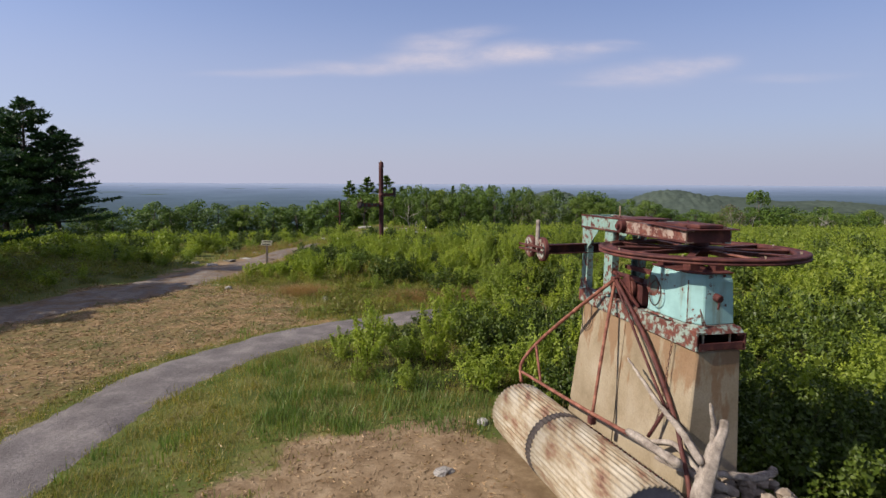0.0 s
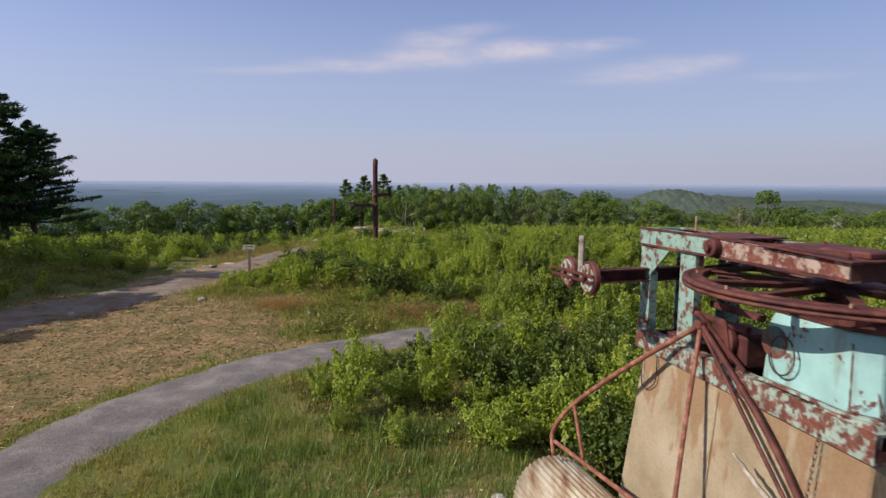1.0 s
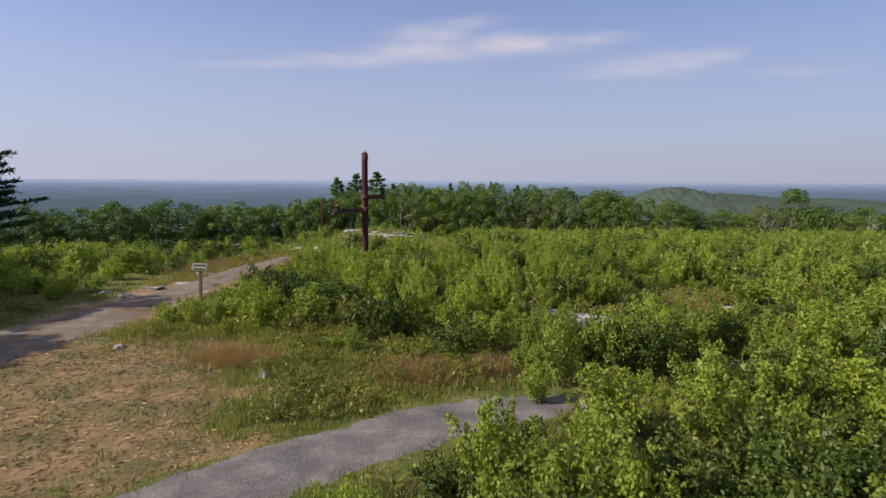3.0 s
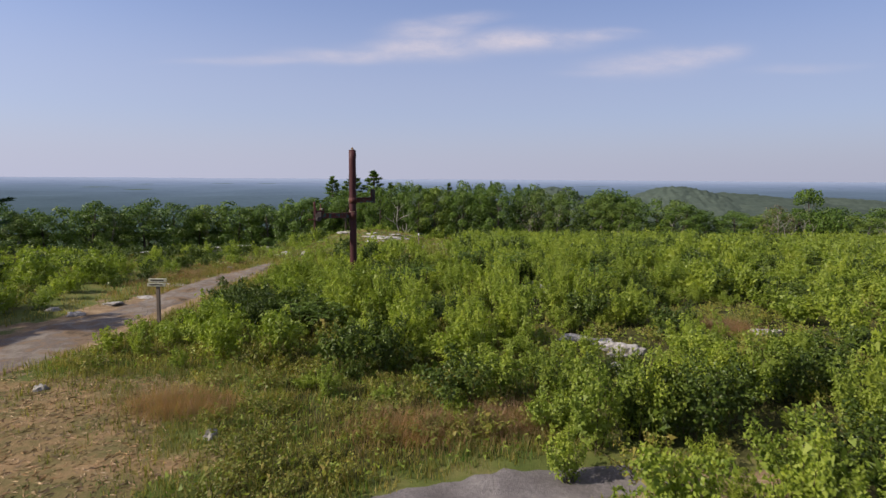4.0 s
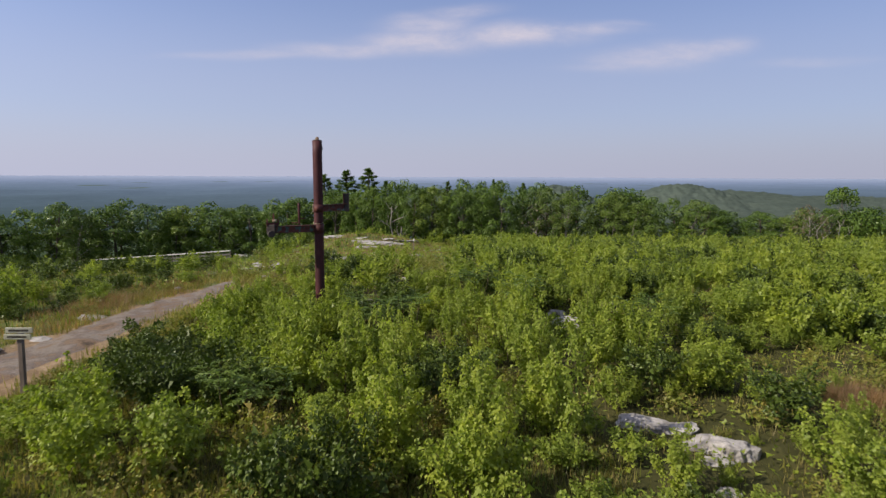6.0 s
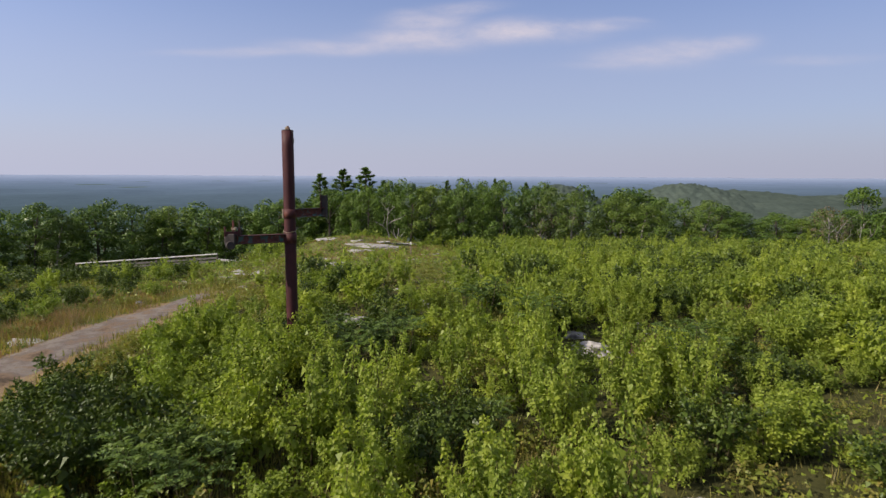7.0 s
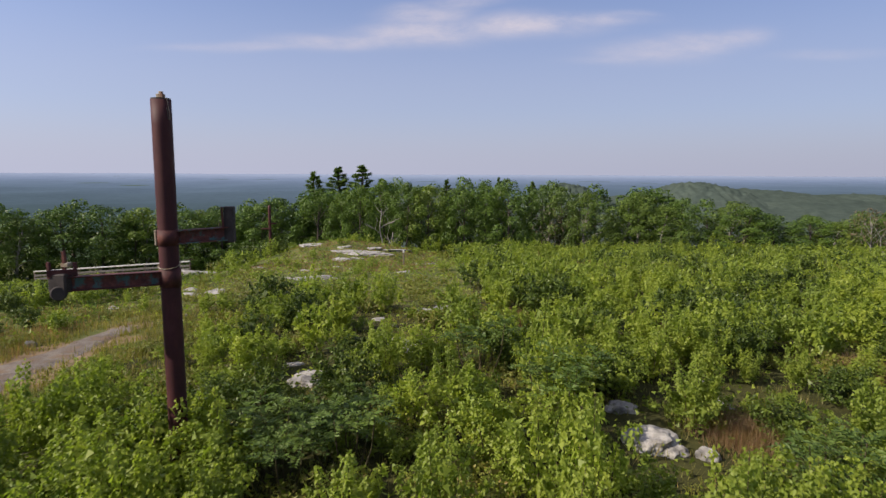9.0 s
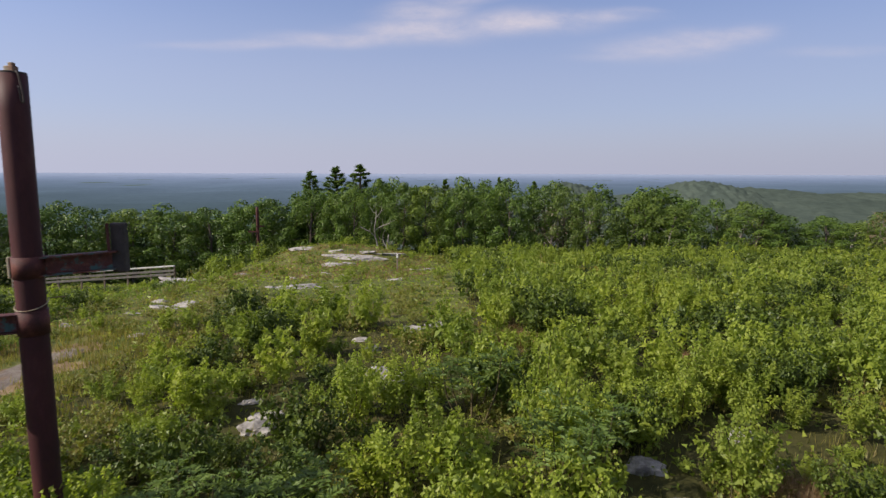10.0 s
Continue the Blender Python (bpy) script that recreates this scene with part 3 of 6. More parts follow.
def channel(p, q, w, h, t=0.018, side=1):
    """A steel channel: web upright, two flanges turned to one side."""
    bm = bmesh.new()
    p, q = Vector(p), Vector(q)
    s = (q - p).normalized().cross(Vector((0, 0, 1))).normalized() * side
    up = Vector((0, 0, 1))
    prof = [(-t / 2, -h / 2), (w, -h / 2), (w, -h / 2 + t), (t / 2, -h / 2 + t), (t / 2, h / 2 - t), (w, h / 2 - t), (w, h / 2), (-t / 2, h / 2)]
    ends = [[bm.verts.new(e + s * a + up * b) for a, b in prof] for e in (p, q)]
    n = len(prof)
    for i in range(n):
        bm.faces.new((ends[0][i], ends[0][(i + 1) % n], ends[1][(i + 1) % n], ends[1][i]))
    bm.faces.new(ends[0])
    bm.faces.new(ends[1][::-1])
    return bm


def upright(x, y0, y1, z0, z1, s, t=0.016):
    """A standing channel, open towards s."""
    bm = bmesh.new()
    w = 0.09 * s
    prof = [(x - t / 2 * s, y0), (x + w, y0), (x + w, y0 + t), (x + t / 2 * s, y0 + t), (x + t / 2 * s, y1 - t), (x + w, y1 - t), (x + w, y1), (x - t / 2 * s, y1)]
    ends = [[bm.verts.new((a, b, z)) for a, b in prof] for z in (z0, z1)]
    n = len(prof)
    for i in range(n):
        bm.faces.new((ends[0][i], ends[0][(i + 1) % n], ends[1][(i + 1) % n], ends[1][i]))
    bm.faces.new(ends[0])
    bm.faces.new(ends[1][::-1])
    return bm


# sill frame on the pier
part("sill_beam", channel((-0.03, -0.03, 2.52), (-0.03, 2.95, 2.55), 0.12, 0.22, 0.018, 1), M_TEAL_WORN, lift, "channel with red primer showing through teal paint")
part("sill_beam", channel((W_P + 0.03, -0.03, 2.50), (W_P + 0.03, 2.95, 2.55), 0.10, 0.19, 0.018, -1), M_RUST, lift)
part("sill_crosspiece", bm_beam((0.0, -0.02, 2.46), (W_P, -0.02, 2.46), 0.02, 0.08), M_RUST, lift, "rusty end plate", 0.003)
part("sill_crosspiece", bm_beam((0.0, 2.9, 2.52), (W_P, 2.9, 2.52), 0.02, 0.2), M_RUST, lift, "", 0.003)
part("sill_floor", bm_box((0.0, 0.0, 2.405), (W_P, 2.8, 2.425)), M_RUST, lift)
for x, y in ((0.1, 0.05), (0.45, 0.04)):
    part("anchor_bolt", bm_cyl((x, y, 2.42), (x, y, 2.60), 0.014, None, 8), M_ZINC, lift)

# tower legs, mast frame and its long top beams
for x, s in ((0.02, 1), (0.56, -1)):
    part("leg", upright(x, 2.80, 2.98, 2.6, 3.63, s), M_TEAL, lift)
    part("leg", upright(x, 2.02, 2.26, 2.6, 3.63, s), M_TEAL, lift, "pale teal channel upright")
    bm = bmesh.new()
    vs = [bm.verts.new((x - 0.016, *c)) for c in ((2.98, 3.62), (2.98, 3.30), (2.80, 3.30), (2.45, 3.62))]
    f = bm.faces.new(vs)
    r = bmesh.ops.extrude_face_region(bm, geom=[f])
    bmesh.ops.translate(bm, vec=(0.012, 0, 0), verts=[v for v in r["geom"] if isinstance(v, bmesh.types.BMVert)])
    part("gusset", bm, M_TEAL, lift)
    bm = bmesh.new()
    vs = [bm.verts.new((x - 0.02, *c)) for c in ((3.0, 2.58), (3.0, 2.80), (2.80, 2.76), (2.62, 2.58))]
    f = bm.faces.new(vs)
    r = bmesh.ops.extrude_face_region(bm, geom=[f])
    bmesh.ops.translate(bm, vec=(0.012, 0, 0), verts=[v for v in r["geom"] if isinstance(v, bmesh.types.BMVert)])
    part("base_gusset", bm, M_RUST if s < 0 else M_TEAL_WORN, lift)
part("top_beam", channel((0.0, 3.0, 3.73), (0.0, 1.7, 3.74), 0.1, 0.20, 0.016, -1), M_TEAL, lift, "flaking teal channel")
part("top_beam", channel((0.0, 1.72, 3.735), (0.0, 0.30, 3.70), 0.1, 0.15, 0.016, -1), M_PRIMER, lift, "rust-streaked channel")
part("top_beam", channel((0.60, 3.0, 3.73), (0.60, 0.30, 3.71), 0.1, 0.19, 0.016, 1), M_TEAL_WORN, lift)
part("end_plate", bm_box((0.0, 2.985, 3.63), (0.6, 3.005, 3.83)), M_TEAL, lift, "", 0.003)
part("end_plate", bm_box((0.02, 0.30, 3.63), (0.60, 0.315, 3.775)), M_RUST, lift, "dark rusty end plate", 0.003)
part("top_plate", bm_hull([(-0.06, 0.24, 3.776), (0.68, 0.24, 3.776), (0.68, 1.12, 3.818), (-0.06, 1.12, 3.818), (-0.06, 0.24, 3.790), (0.68, 0.24, 3.790), (0.68, 1.12, 3.832), (-0.06, 1.12, 3.832)]), M_RUST, lift, "rusty cover plate", 0.004)
part("top_plate", bm_box((0.02, 1.45, 3.832), (0.58, 2.1, 3.845)), M_RUST, lift)
part("top_crosspiece", bm_box((0.0, 2.1, 3.64), (0.6, 2.18, 3.81)), M_RUST, lift)
for y, z in ((0.35, 3.795), (0.8, 3.815), (1.05, 3.828), (1.9, 3.843)):
    for x in (0.05, 0.55):
        part("bolt", bm_cyl((x, y, z), (x, y, z + 0.022), 0.015, None, 6), M_RUST, lift)
part("bearing_block", bm_box((0.16, 0.30, 3.792), (0.50, 0.72, 3.842)), M_RUST, lift, "low rusty bearing block", 0.012)
part("bearing", bm_cyl((-0.09, 1.70, 3.735), (0.0, 1.70, 3.735), 0.085, None, 18), M_RUST, lift, "rusty round bearing boss", 0.008)
part("bearing_pin", bm_cyl((-0.13, 1.70, 3.735), (-0.08, 1.70, 3.735), 0.035, None, 12), M_RUST, lift)
part("spike", bm_cyl((0.5, 2.7, 3.82), (0.5, 2.7, 3.98), 0.012, None, 6), M_ZINC, lift)

# bullwheel
WX, WY, WZ, WR = 0.647, 0.937, 3.46, 1.27
wheel = part("bullwheel", bm_cyl((WX, WY, 3.28), (WX, WY, 3.72), 0.12, None, 24), M_RUST, lift, "large rusty spoked bullwheel lying flat")


def ring(profile, n=72, flip=False):
    """A ring turned from a closed profile of (radius, height)."""
    a = np.linspace(0, 2 * math.pi, n, endpoint=False)
    pr = np.array(profile)
    V = np.stack([WX + np.cos(a)[:, None] * pr[None, :, 0], WY + np.sin(a)[:, None] * pr[None, :, 0], WZ + np.broadcast_to(pr[None, :, 1], (n, len(pr)))], -1)
    m = len(pr)
    i, j = np.meshgrid(np.arange(n), np.arange(m), indexing="ij")
    a_, b_, c_, d_ = i * m + j, ((i + 1) % n) * m + j, ((i + 1) % n) * m + (j + 1) % m, i * m + (j + 1) % m
    return V.reshape(-1, 3), np.concatenate([np.stack([a_, b_, c_], -1).reshape(-1, 3), np.stack([a_, c_, d_], -1).reshape(-1, 3)])


npart("rim", ring([(1.265, -0.035), (1.27, -0.012), (1.235, -0.006), (1.235, 0.006), (1.27, 0.012), (1.265, 0.035), (1.215, 0.042), (1.205, 0.028), (1.12, 0.028), (1.11, 0.04), (1.085, 0.04), (1.085, -0.02), (1.20, -0.03)]), M_RUST, wheel)
for k in range(10):
    a = 2 * math.pi * (k + 0.35) / 10
    ca, sa = math.cos(a), math.sin(a)
    bm = bm_beam((WX + 0.1 * ca, WY + 0.1 * sa, WZ + 0.028), (WX + 1.11 * ca, WY + 1.11 * sa, WZ + 0.028), 0.085, 0.012)
    bm_beam((WX + 0.1 * ca, WY + 0.1 * sa, WZ), (WX + 1.10 * ca, WY + 1.10 * sa, WZ), 0.014, 0.045, bm)
    part("spoke", bm, M_RUST_ORANGE if k % 5 == 2 else M_RUST, wheel)
npart("hub_flange", ring([(0.30, -0.01), (0.30, 0.05), (0.12, 0.07), (0.12, -0.03)], 32), M_RUST, wheel)
for k in range(8):
    a = 2 * math.pi * k / 8
    part("rim_bolt", bm_cyl((WX + 1.15 * math.cos(a), WY + 1.15 * math.sin(a), WZ + 0.02), (WX + 1.15 * math.cos(a), WY + 1.15 * math.sin(a), WZ + 0.06), 0.011, None, 6), M_ZINC, wheel)

# gear housing under the wheel
PLAN = [(0.0, 1.0), (0.0, 0.24), (0.12, 0.09), (0.50, 0.09), (0.54, 0.24), (0.54, 1.0)]


def drum(levels):
    """Stacked outlines of the housing: (height, growth from its middle)."""
    return bm_hull([(0.27 + (x - 0.27) * g, 0.54 + (y - 0.54) * g, z) for z, g in levels for x, y in PLAN])


house = part("gear_housing", drum(((2.69, 1.06), (3.20, 1.0), (3.28, 0.93))), M_TEAL_CLEAN, lift, "sun-bleached teal sheet-metal housing with clipped corners", 0.012)
part("base_flange", drum(((2.665, 1.13), (2.69, 1.11))), M_TEAL_WORN, house, "bent flange round the foot", 0.004)
part("top_flange", drum(((3.282, 0.99), (3.30, 0.99))), M_RUST, house, "rust-eaten top flange", 0.004)
part("corner_seam", bm_beam((-0.004, 0.215, 2.70), (0.008, 0.235, 3.2), 0.012, 0.016), M_TEAL_WORN, house)
# dark disc added where a round shadow lies on the housing face
part("shadow_disc", bm_cyl((-0.012, 0.93, 3.02), (0.01, 0.93, 3.02), 0.14, None, 28), M_TEAL_DARK, house, "dark disc in place of a round cast shadow", 0.006)
part("housing_skirt", bm_hull([(-0.03, -0.02, 2.60), (0.60, -0.02, 2.60), (0.60, 0.5, 2.62), (-0.03, 0.5, 2.62), (0.0, 0.03, 2.67), (0.58, 0.03, 2.67), (0.58, 0.5, 2.68), (0.0, 0.5, 2.68)]), M_TEAL_WORN, house, "buckled teal skirt plate", 0.004)
part("torn_flap", bm_hull([(0.06, 0.03, 2.69), (0.12, 0.02, 2.69), (0.03, 0.04, 2.90), (0.035, 0.035, 2.90)]), M_TEAL_WORN, house)
part("inspection_knob", bm_cyl((0.27, 0.12, 3.02), (0.27, 0.0, 3.0), 0.05, None, 14), M_RUST, house, "rusty knob", 0.012)
part("shackle", bm_beam((0.27, 0.015, 3.0), (0.25, 0.01, 2.88), 0.02, 0.03), M_RUST, house, "", 0.006)
for (x, y, h) in ((0.12, 0.88, 0.1), (0.12, 0.35, 0.1), (0.42, 0.3, 0.1), (0.42, 0.88, 0.1)):
    part("mount", bm_box((x - 0.07, y - 0.07, 3.29), (x + 0.07, y + 0.07, 3.31 + h * 0.8)), M_RUST, house, "", 0.01)
loop = [(-0.055 + 0.025 * math.sin(a + 1), 0.80 + 0.15 * math.cos(a), 2.95 + 0.16 * math.sin(a)) for a in np.linspace(0.2, 6.2, 26)]
npart("hose_loop", tube(loop, 0.008, 6), M_SOOT, house, "dark rubber hose loop")

# gearbox clutter between housing and uprights
part("gearbox", bm_box((0.1, 1.38, 2.62), (0.48, 1.85, 2.95)), M_RUST, lift, "rusty gearbox casing", 0.03)
part("pulley", bm_cyl((0.02, 1.62, 2.86), (0.09, 1.62, 2.86), 0.17, None, 24), M_RUST, lift, "", 0.012)
part("shaft", bm_cyl((0.06, 1.3, 3.02), (0.06, 2.1, 3.02), 0.035, None, 12), M_RUST, lift)
part("bracket", bm_beam((0.02, 1.45, 2.62), (0.02, 1.55, 3.05), 0.03, 0.05), M_RUST, lift)
part("bracket", bm_beam((0.0, 1.25, 2.66), (0.0, 1.9, 3.05), 0.02, 0.035), M_RUST, lift)
part("brace", bm_beam((0.3, 1.4, 3.1), (0.3, 2.1, 3.1), 0.06, 0.06), M_RUST, lift)
part("motor_mount", bm_box((0.05, 1.95, 2.62), (0.5, 2.5, 2.72)), M_RUST, lift, "", 0.01)

# arm with two guide sheaves
arm = part("sheave_arm", channel((-0.80, 2.92, 3.29), (0.60, 2.92, 3.31), 0.12, 0.15, 0.016, 1), M_RUST, lift, "rusty channel arm carrying two guide wheels")
part("arm_plate", bm_box((-0.70, 2.80, 3.355), (-0.02, 2.94, 3.37)), M_RUST, arm)
AX = -0.86
for s, zb in ((-1, 3.37), (1, 3.35), (-1, 3.30)):
    part("fork", bm_beam((AX + 0.06 * s, 3.42, zb - 0.03), (AX + 0.06 * s, 2.40, zb), 0.014, 0.032), M_RUST, arm, "flat rusty carrier bar")
for y, r in ((3.06, 0.178), (2.56, 0.185)):
    sh = part("guide_wheel", bm_cyl((AX - 0.034, y, 3.33), (AX + 0.034, y, 3.33), r, None, 32), M_RUST, arm, "grooved guide wheel", 0.012)
    part("wheel_face", bm_cyl((AX - 0.046, y, 3.33), (AX - 0.032, y, 3.33), r * 0.82, None, 28), M_WHEEL, sh, "pale worn wheel face")
    part("axle", bm_cyl((AX - 0.09, y, 3.33), (AX + 0.09, y, 3.33), 0.026, None, 10), M_RUST, sh)
    for k in range(4):
        a = math.pi * (k + 0.5) / 2
        hy, hz = y + 0.5 * r * math.cos(a), 3.33 + 0.5 * r * math.sin(a)
        # solid dark disc on the face, its colour standing in for a shaded hole
        part("wheel_hole_disc", bm_cyl((AX - 0.050, hy, hz), (AX - 0.0455, hy, hz), 0.022, None, 8), M_SOOT, sh)
part("stub_post", bm_beam((-0.84, 2.83, 3.33), (-0.82, 2.86, 3.76), 0.06, 0.06), M_DRIFT, arm, "weathered wooden stub", 0.01)
for z in (3.645, 3.83):
    part("beam_edge", bm_beam((-0.012, 3.0, z), (-0.012, 0.30, z), 0.016, 0.022), M_RUST, lift, "rusted flange edge")

# rusted tube frame leaning on the pier
brace = tagged(empty("tube_frame", LIFT), "red rusted steel tube frame propped against the pier", "pipe frame")
AP = (-0.05, 1.80, 2.97)
npart("tube", tube(bent([AP, (-0.35, 2.75, 2.20), (-0.62, 3.32, 1.62), (-0.83, 3.45, 1.25), (-0.85, 3.38, 0.95)], 8), 0.028, 10), M_RUST_ORANGE, brace, "bent tube", True)
npart("tube", tube(bent([AP, (-0.30, 1.62, 2.05), (-0.55, 1.42, 1.06)], 6), 0.024, 10), M_RUST_ORANGE, brace, "", True)
npart("tube", tube(bent([AP, (-0.09, 0.88, 2.30), (-0.13, 0.22, 1.62), (-0.22, -0.12, 1.27), (-0.30, -0.38, 0.98), (-0.34, -0.5, 0.5)], 8), 0.028, 10), M_RUST, brace, "", True)
npart("tube", tube(bent([(-0.08, 1.72, 2.90), (-0.14, 0.95, 2.22), (-0.17, 0.30, 1.62)], 6), 0.018, 8), M_RUST, brace, "", True)
npart("tube", tube(bent([(-0.83, 3.40, 1.12), (-0.62, 1.9, 1.14), (-0.5, 0.42, 1.24)], 6), 0.026, 10), M_RUST_ORANGE, brace, "", True)
npart("tube", tube(bent([(-0.63, 3.30, 1.60), (-0.72, 2.85, 1.14)], 4), 0.022, 8), M_RUST_ORANGE, brace, "", True)
npart("tube", tube(bent([(-0.12, 0.31, 1.66), (-0.27, 0.48, 1.20)], 4), 0.024, 8), M_RUST, brace, "", True)
part("clamp", bm_box((-0.1, 1.76, 2.92), (0.0, 1.86, 3.0)), M_RUST, brace, "", 0.015)
part("foot_clamp", bm_box((-0.60, 1.36, 1.0), (-0.50, 1.46, 1.12)), M_RUST, brace, "", 0.015)


def chain(points, link):
    """Interlocked oval links along a hanging line."""
    P, _ = points, 0
    out = []
    for i in range(len(P) - 1):
        a, b = P[i], P[i + 1]
        d = (b - a) / np.linalg.norm(b - a)
        s = np.cross(d, [0.3, 0.9, 0.2] if i % 2 else [0.9, -0.3, 0.1])
        s /= np.linalg.norm(s)
        c, l = (a + b) / 2, np.linalg.norm(b - a) * 0.62
        ov = [c + d * l * math.cos(t) + s * link * math.sin(t) for t in np.linspace(0, 2 * math.pi, 11)]
        out.append(tube(ov, link * 0.28, 5, False))
    return joined(out)


line = bent([(-0.05, 0.40, 2.45), (-0.13, 0.40, 1.85), (-0.18, 0.43, 1.5), (-0.22, 0.46, 1.27)], 13)
hang = npart("chain", chain(line, 0.013), M_RUST, None, "rusty chain hanging down the concrete pier")
hang.matrix_world = LIFT
tagged(hang, category="chain")
wire = npart("cable", tube(bent([(-0.02, 2.55, 2.5), (-0.06, 2.5, 2.15), (-0.07, 2.72, 2.02), (-0.05, 2.8, 2.4)], 10), 0.007, 6), M_SOOT, None, "thin dark cable looped on the pier")
wire.matrix_world = LIFT
tagged(wire, category="cable")


# ---- corrugated culvert pipe ----
PC, PR = (-0.80, 0.36), 0.50


def axis_z(y):
    return 0.36 + 0.063 * (3.5 - y)


culvert = tagged(empty("culvert_pipe", LIFT), "rust-stained corrugated galvanised pipe lying beside the pier", "pipe")


def corrugated(y0, y1, r, ribs=46, amp=0.009, thick=0.015):
    n = ribs * 6
    a = np.linspace(0, 2 * math.pi, n, endpoint=False)
    rr = r + amp * np.sign(np.cos(ribs * a)) * np.abs(np.cos(ribs * a)) ** 0.6
    rings = []
    for y, k in ((y0, rr - thick - amp), (y0, rr), ((y0 + y1) / 2, rr), (y1, rr), (y1, rr - thick - amp)):
        rings.append(np.stack([PC[0] + k * np.cos(a), np.full(n, y), axis_z(y) + k * np.sin(a)], -1))
    V = np.concatenate(rings)
    i, j = np.meshgrid(np.arange(4), np.arange(n), indexing="ij")
    k = (j + 1) % n
    a_, b_, c_, d_ = i * n + j, i * n + k, (i + 1) * n + k, (i + 1) * n + j
    return V, np.concatenate([np.stack([a_, c_, b_], -1).reshape(-1, 3), np.stack([a_, d_, c_], -1).reshape(-1, 3)])


shell_a = npart("shell", corrugated(-0.44, 1.80, PR), M_ZINC, culvert, "ribbed zinc sheet with brown rust stains")
shell_b = npart("shell", corrugated(1.95, 3.56, PR), M_ZINC, culvert)
npart("joint_band", corrugated(1.79, 1.965, PR + 0.006, 46, 0.008), M_SOOT, culvert, "dark scalloped joint band")
part("end_cap", bm_cyl((PC[0], -0.435, axis_z(-0.435)), (PC[0], -0.40, axis_z(-0.40)), PR - 0.012, None, 48), M_DISC, culvert, "dark steel end disc", 0.01)
part("end_cap", bm_cyl((PC[0], 3.42, axis_z(3.42)), (PC[0], 3.45, axis_z(3.45)), PR - 0.03, None, 40), M_SOOT, culvert)
for k in range(34):
    a = math.radians(62 if k % 2 else 56)
    y = -0.2 + 1.9 * k / 34
    part("rivet", bm_cyl((PC[0] + (PR - 0.01) * math.cos(a), y, axis_z(y) + (PR - 0.01) * math.sin(a)), (PC[0] + (PR + 0.022) * math.cos(a), y, axis_z(y) + (PR + 0.022) * math.sin(a)), 0.015, None, 6), M_RUST, shell_a)


# ---- driftwood and stones heaped by the pier ----
def limb(name, pts, r0, r1, label, seed, knots=0.25):
    rs = np.random.RandomState(seed)
    P = bent(pts, 7)
    P += rs.normal(0, 0.003, P.shape)
    k = np.linspace(0, 1, len(P))
    R = np.linspace(r0, r1, len(P)) * (1 + knots * np.interp(k, np.linspace(0, 1, 6), rs.uniform(-0.5, 0.5, 6)))
    R[0] *= 0.75
    R[-1] *= 0.6
    sides = 14
    V, F = tube(P, R, sides)
    groove = 1 + 0.16 * np.sin(np.arange(sides) * 2.4 + seed) + 0.08 * rs.uniform(-1, 1, sides)
    ringed = V[:len(P) * sides].reshape(len(P), sides, 3)
    V[:len(P) * sides] = (P[:, None] + (ringed - P[:, None]) * groove[None, :, None]).reshape(-1, 3)
    ob = npart(name, (V, F), M_DRIFT, None, label)
    ob.matrix_world = LIFT
    return tagged(ob, category="driftwood")


limb("branch", [(-0.30, 0.98, 2.06), (-0.28, 0.62, 1.86), (-0.25, 0.28, 1.66), (-0.22, -0.1, 1.5), (-0.2, -0.45, 1.28)], 0.014, 0.048, "pale pointed driftwood branch leaning on the pier", 1, 0.15)
limb("log", [(-0.52, 0.55, 1.27), (-0.46, 0.1, 1.26), (-0.40, -0.35, 1.24)], 0.045, 0.06, "split grey driftwood log lying on the pipe", 2, 0.2)
limb("stump", [(-0.30, -0.55, 0.62), (-0.22, -0.5, 0.95), (-0.08, -0.45, 1.32), (0.05, -0.4, 1.58), (0.10, -0.4, 1.74)], 0.115, 0.05, "upright bleached stump with cracked grain", 3, 0.22)
limb("branch", [(-0.09, -0.45, 1.25), (-0.04, -0.39, 1.48), (-0.02, -0.36, 1.70), (-0.07, -0.35, 1.93)], 0.045, 0.016, "bleached curved antler-like branch", 4, 0.1)
limb("branch", [(0.02, -0.22, 1.04), (0.30, -0.3, 1.03), (0.6, -0.3, 0.96), (0.80, -0.3, 0.98), (0.90, -0.3, 1.03)], 0.038, 0.05, "thick grey driftwood branch on the stones", 5, 0.2)
limb("branch", [(-0.44, 0.05, 1.16), (-0.22, -0.25, 1.10), (0.1, -0.5, 0.98)], 0.035, 0.05, "short grey driftwood branch", 6)
limb("branch", [(-0.36, 0.35, 1.2), (-0.2, 0.05, 1.28), (-0.12, -0.3, 1.1)], 0.03, 0.04, "thin pale driftwood stick", 7)


def boulder(seed, sx, sy, sz, sub=3, flat=0.35):
    bm = bmesh.new()
    bmesh.ops.create_icosphere(bm, subdivisions=sub, radius=1)
    off = Vector((seed * 3.1, seed * 1.7, seed * 0.9))
    for v in bm.verts:
        d = noise.fractal(v.co * 1.1 + off, 1.0, 2.0, 3) * 0.32 + 0.12 * noise.noise(v.co * 3.1 + off) + 0.07 * noise.noise(v.co * 7.3 + off)
        c = v.co * (1 + d)
        cell = noise.voronoi(v.co * 1.3 + off)[0][0]
        c *= 0.74 + 0.46 * min(1.0, cell)
        if c.z > flat:
            c.z = flat + (c.z - flat) * 0.35
        v.co = Vector((c.x * sx, c.y * sy, c.z * sz))
    return bm


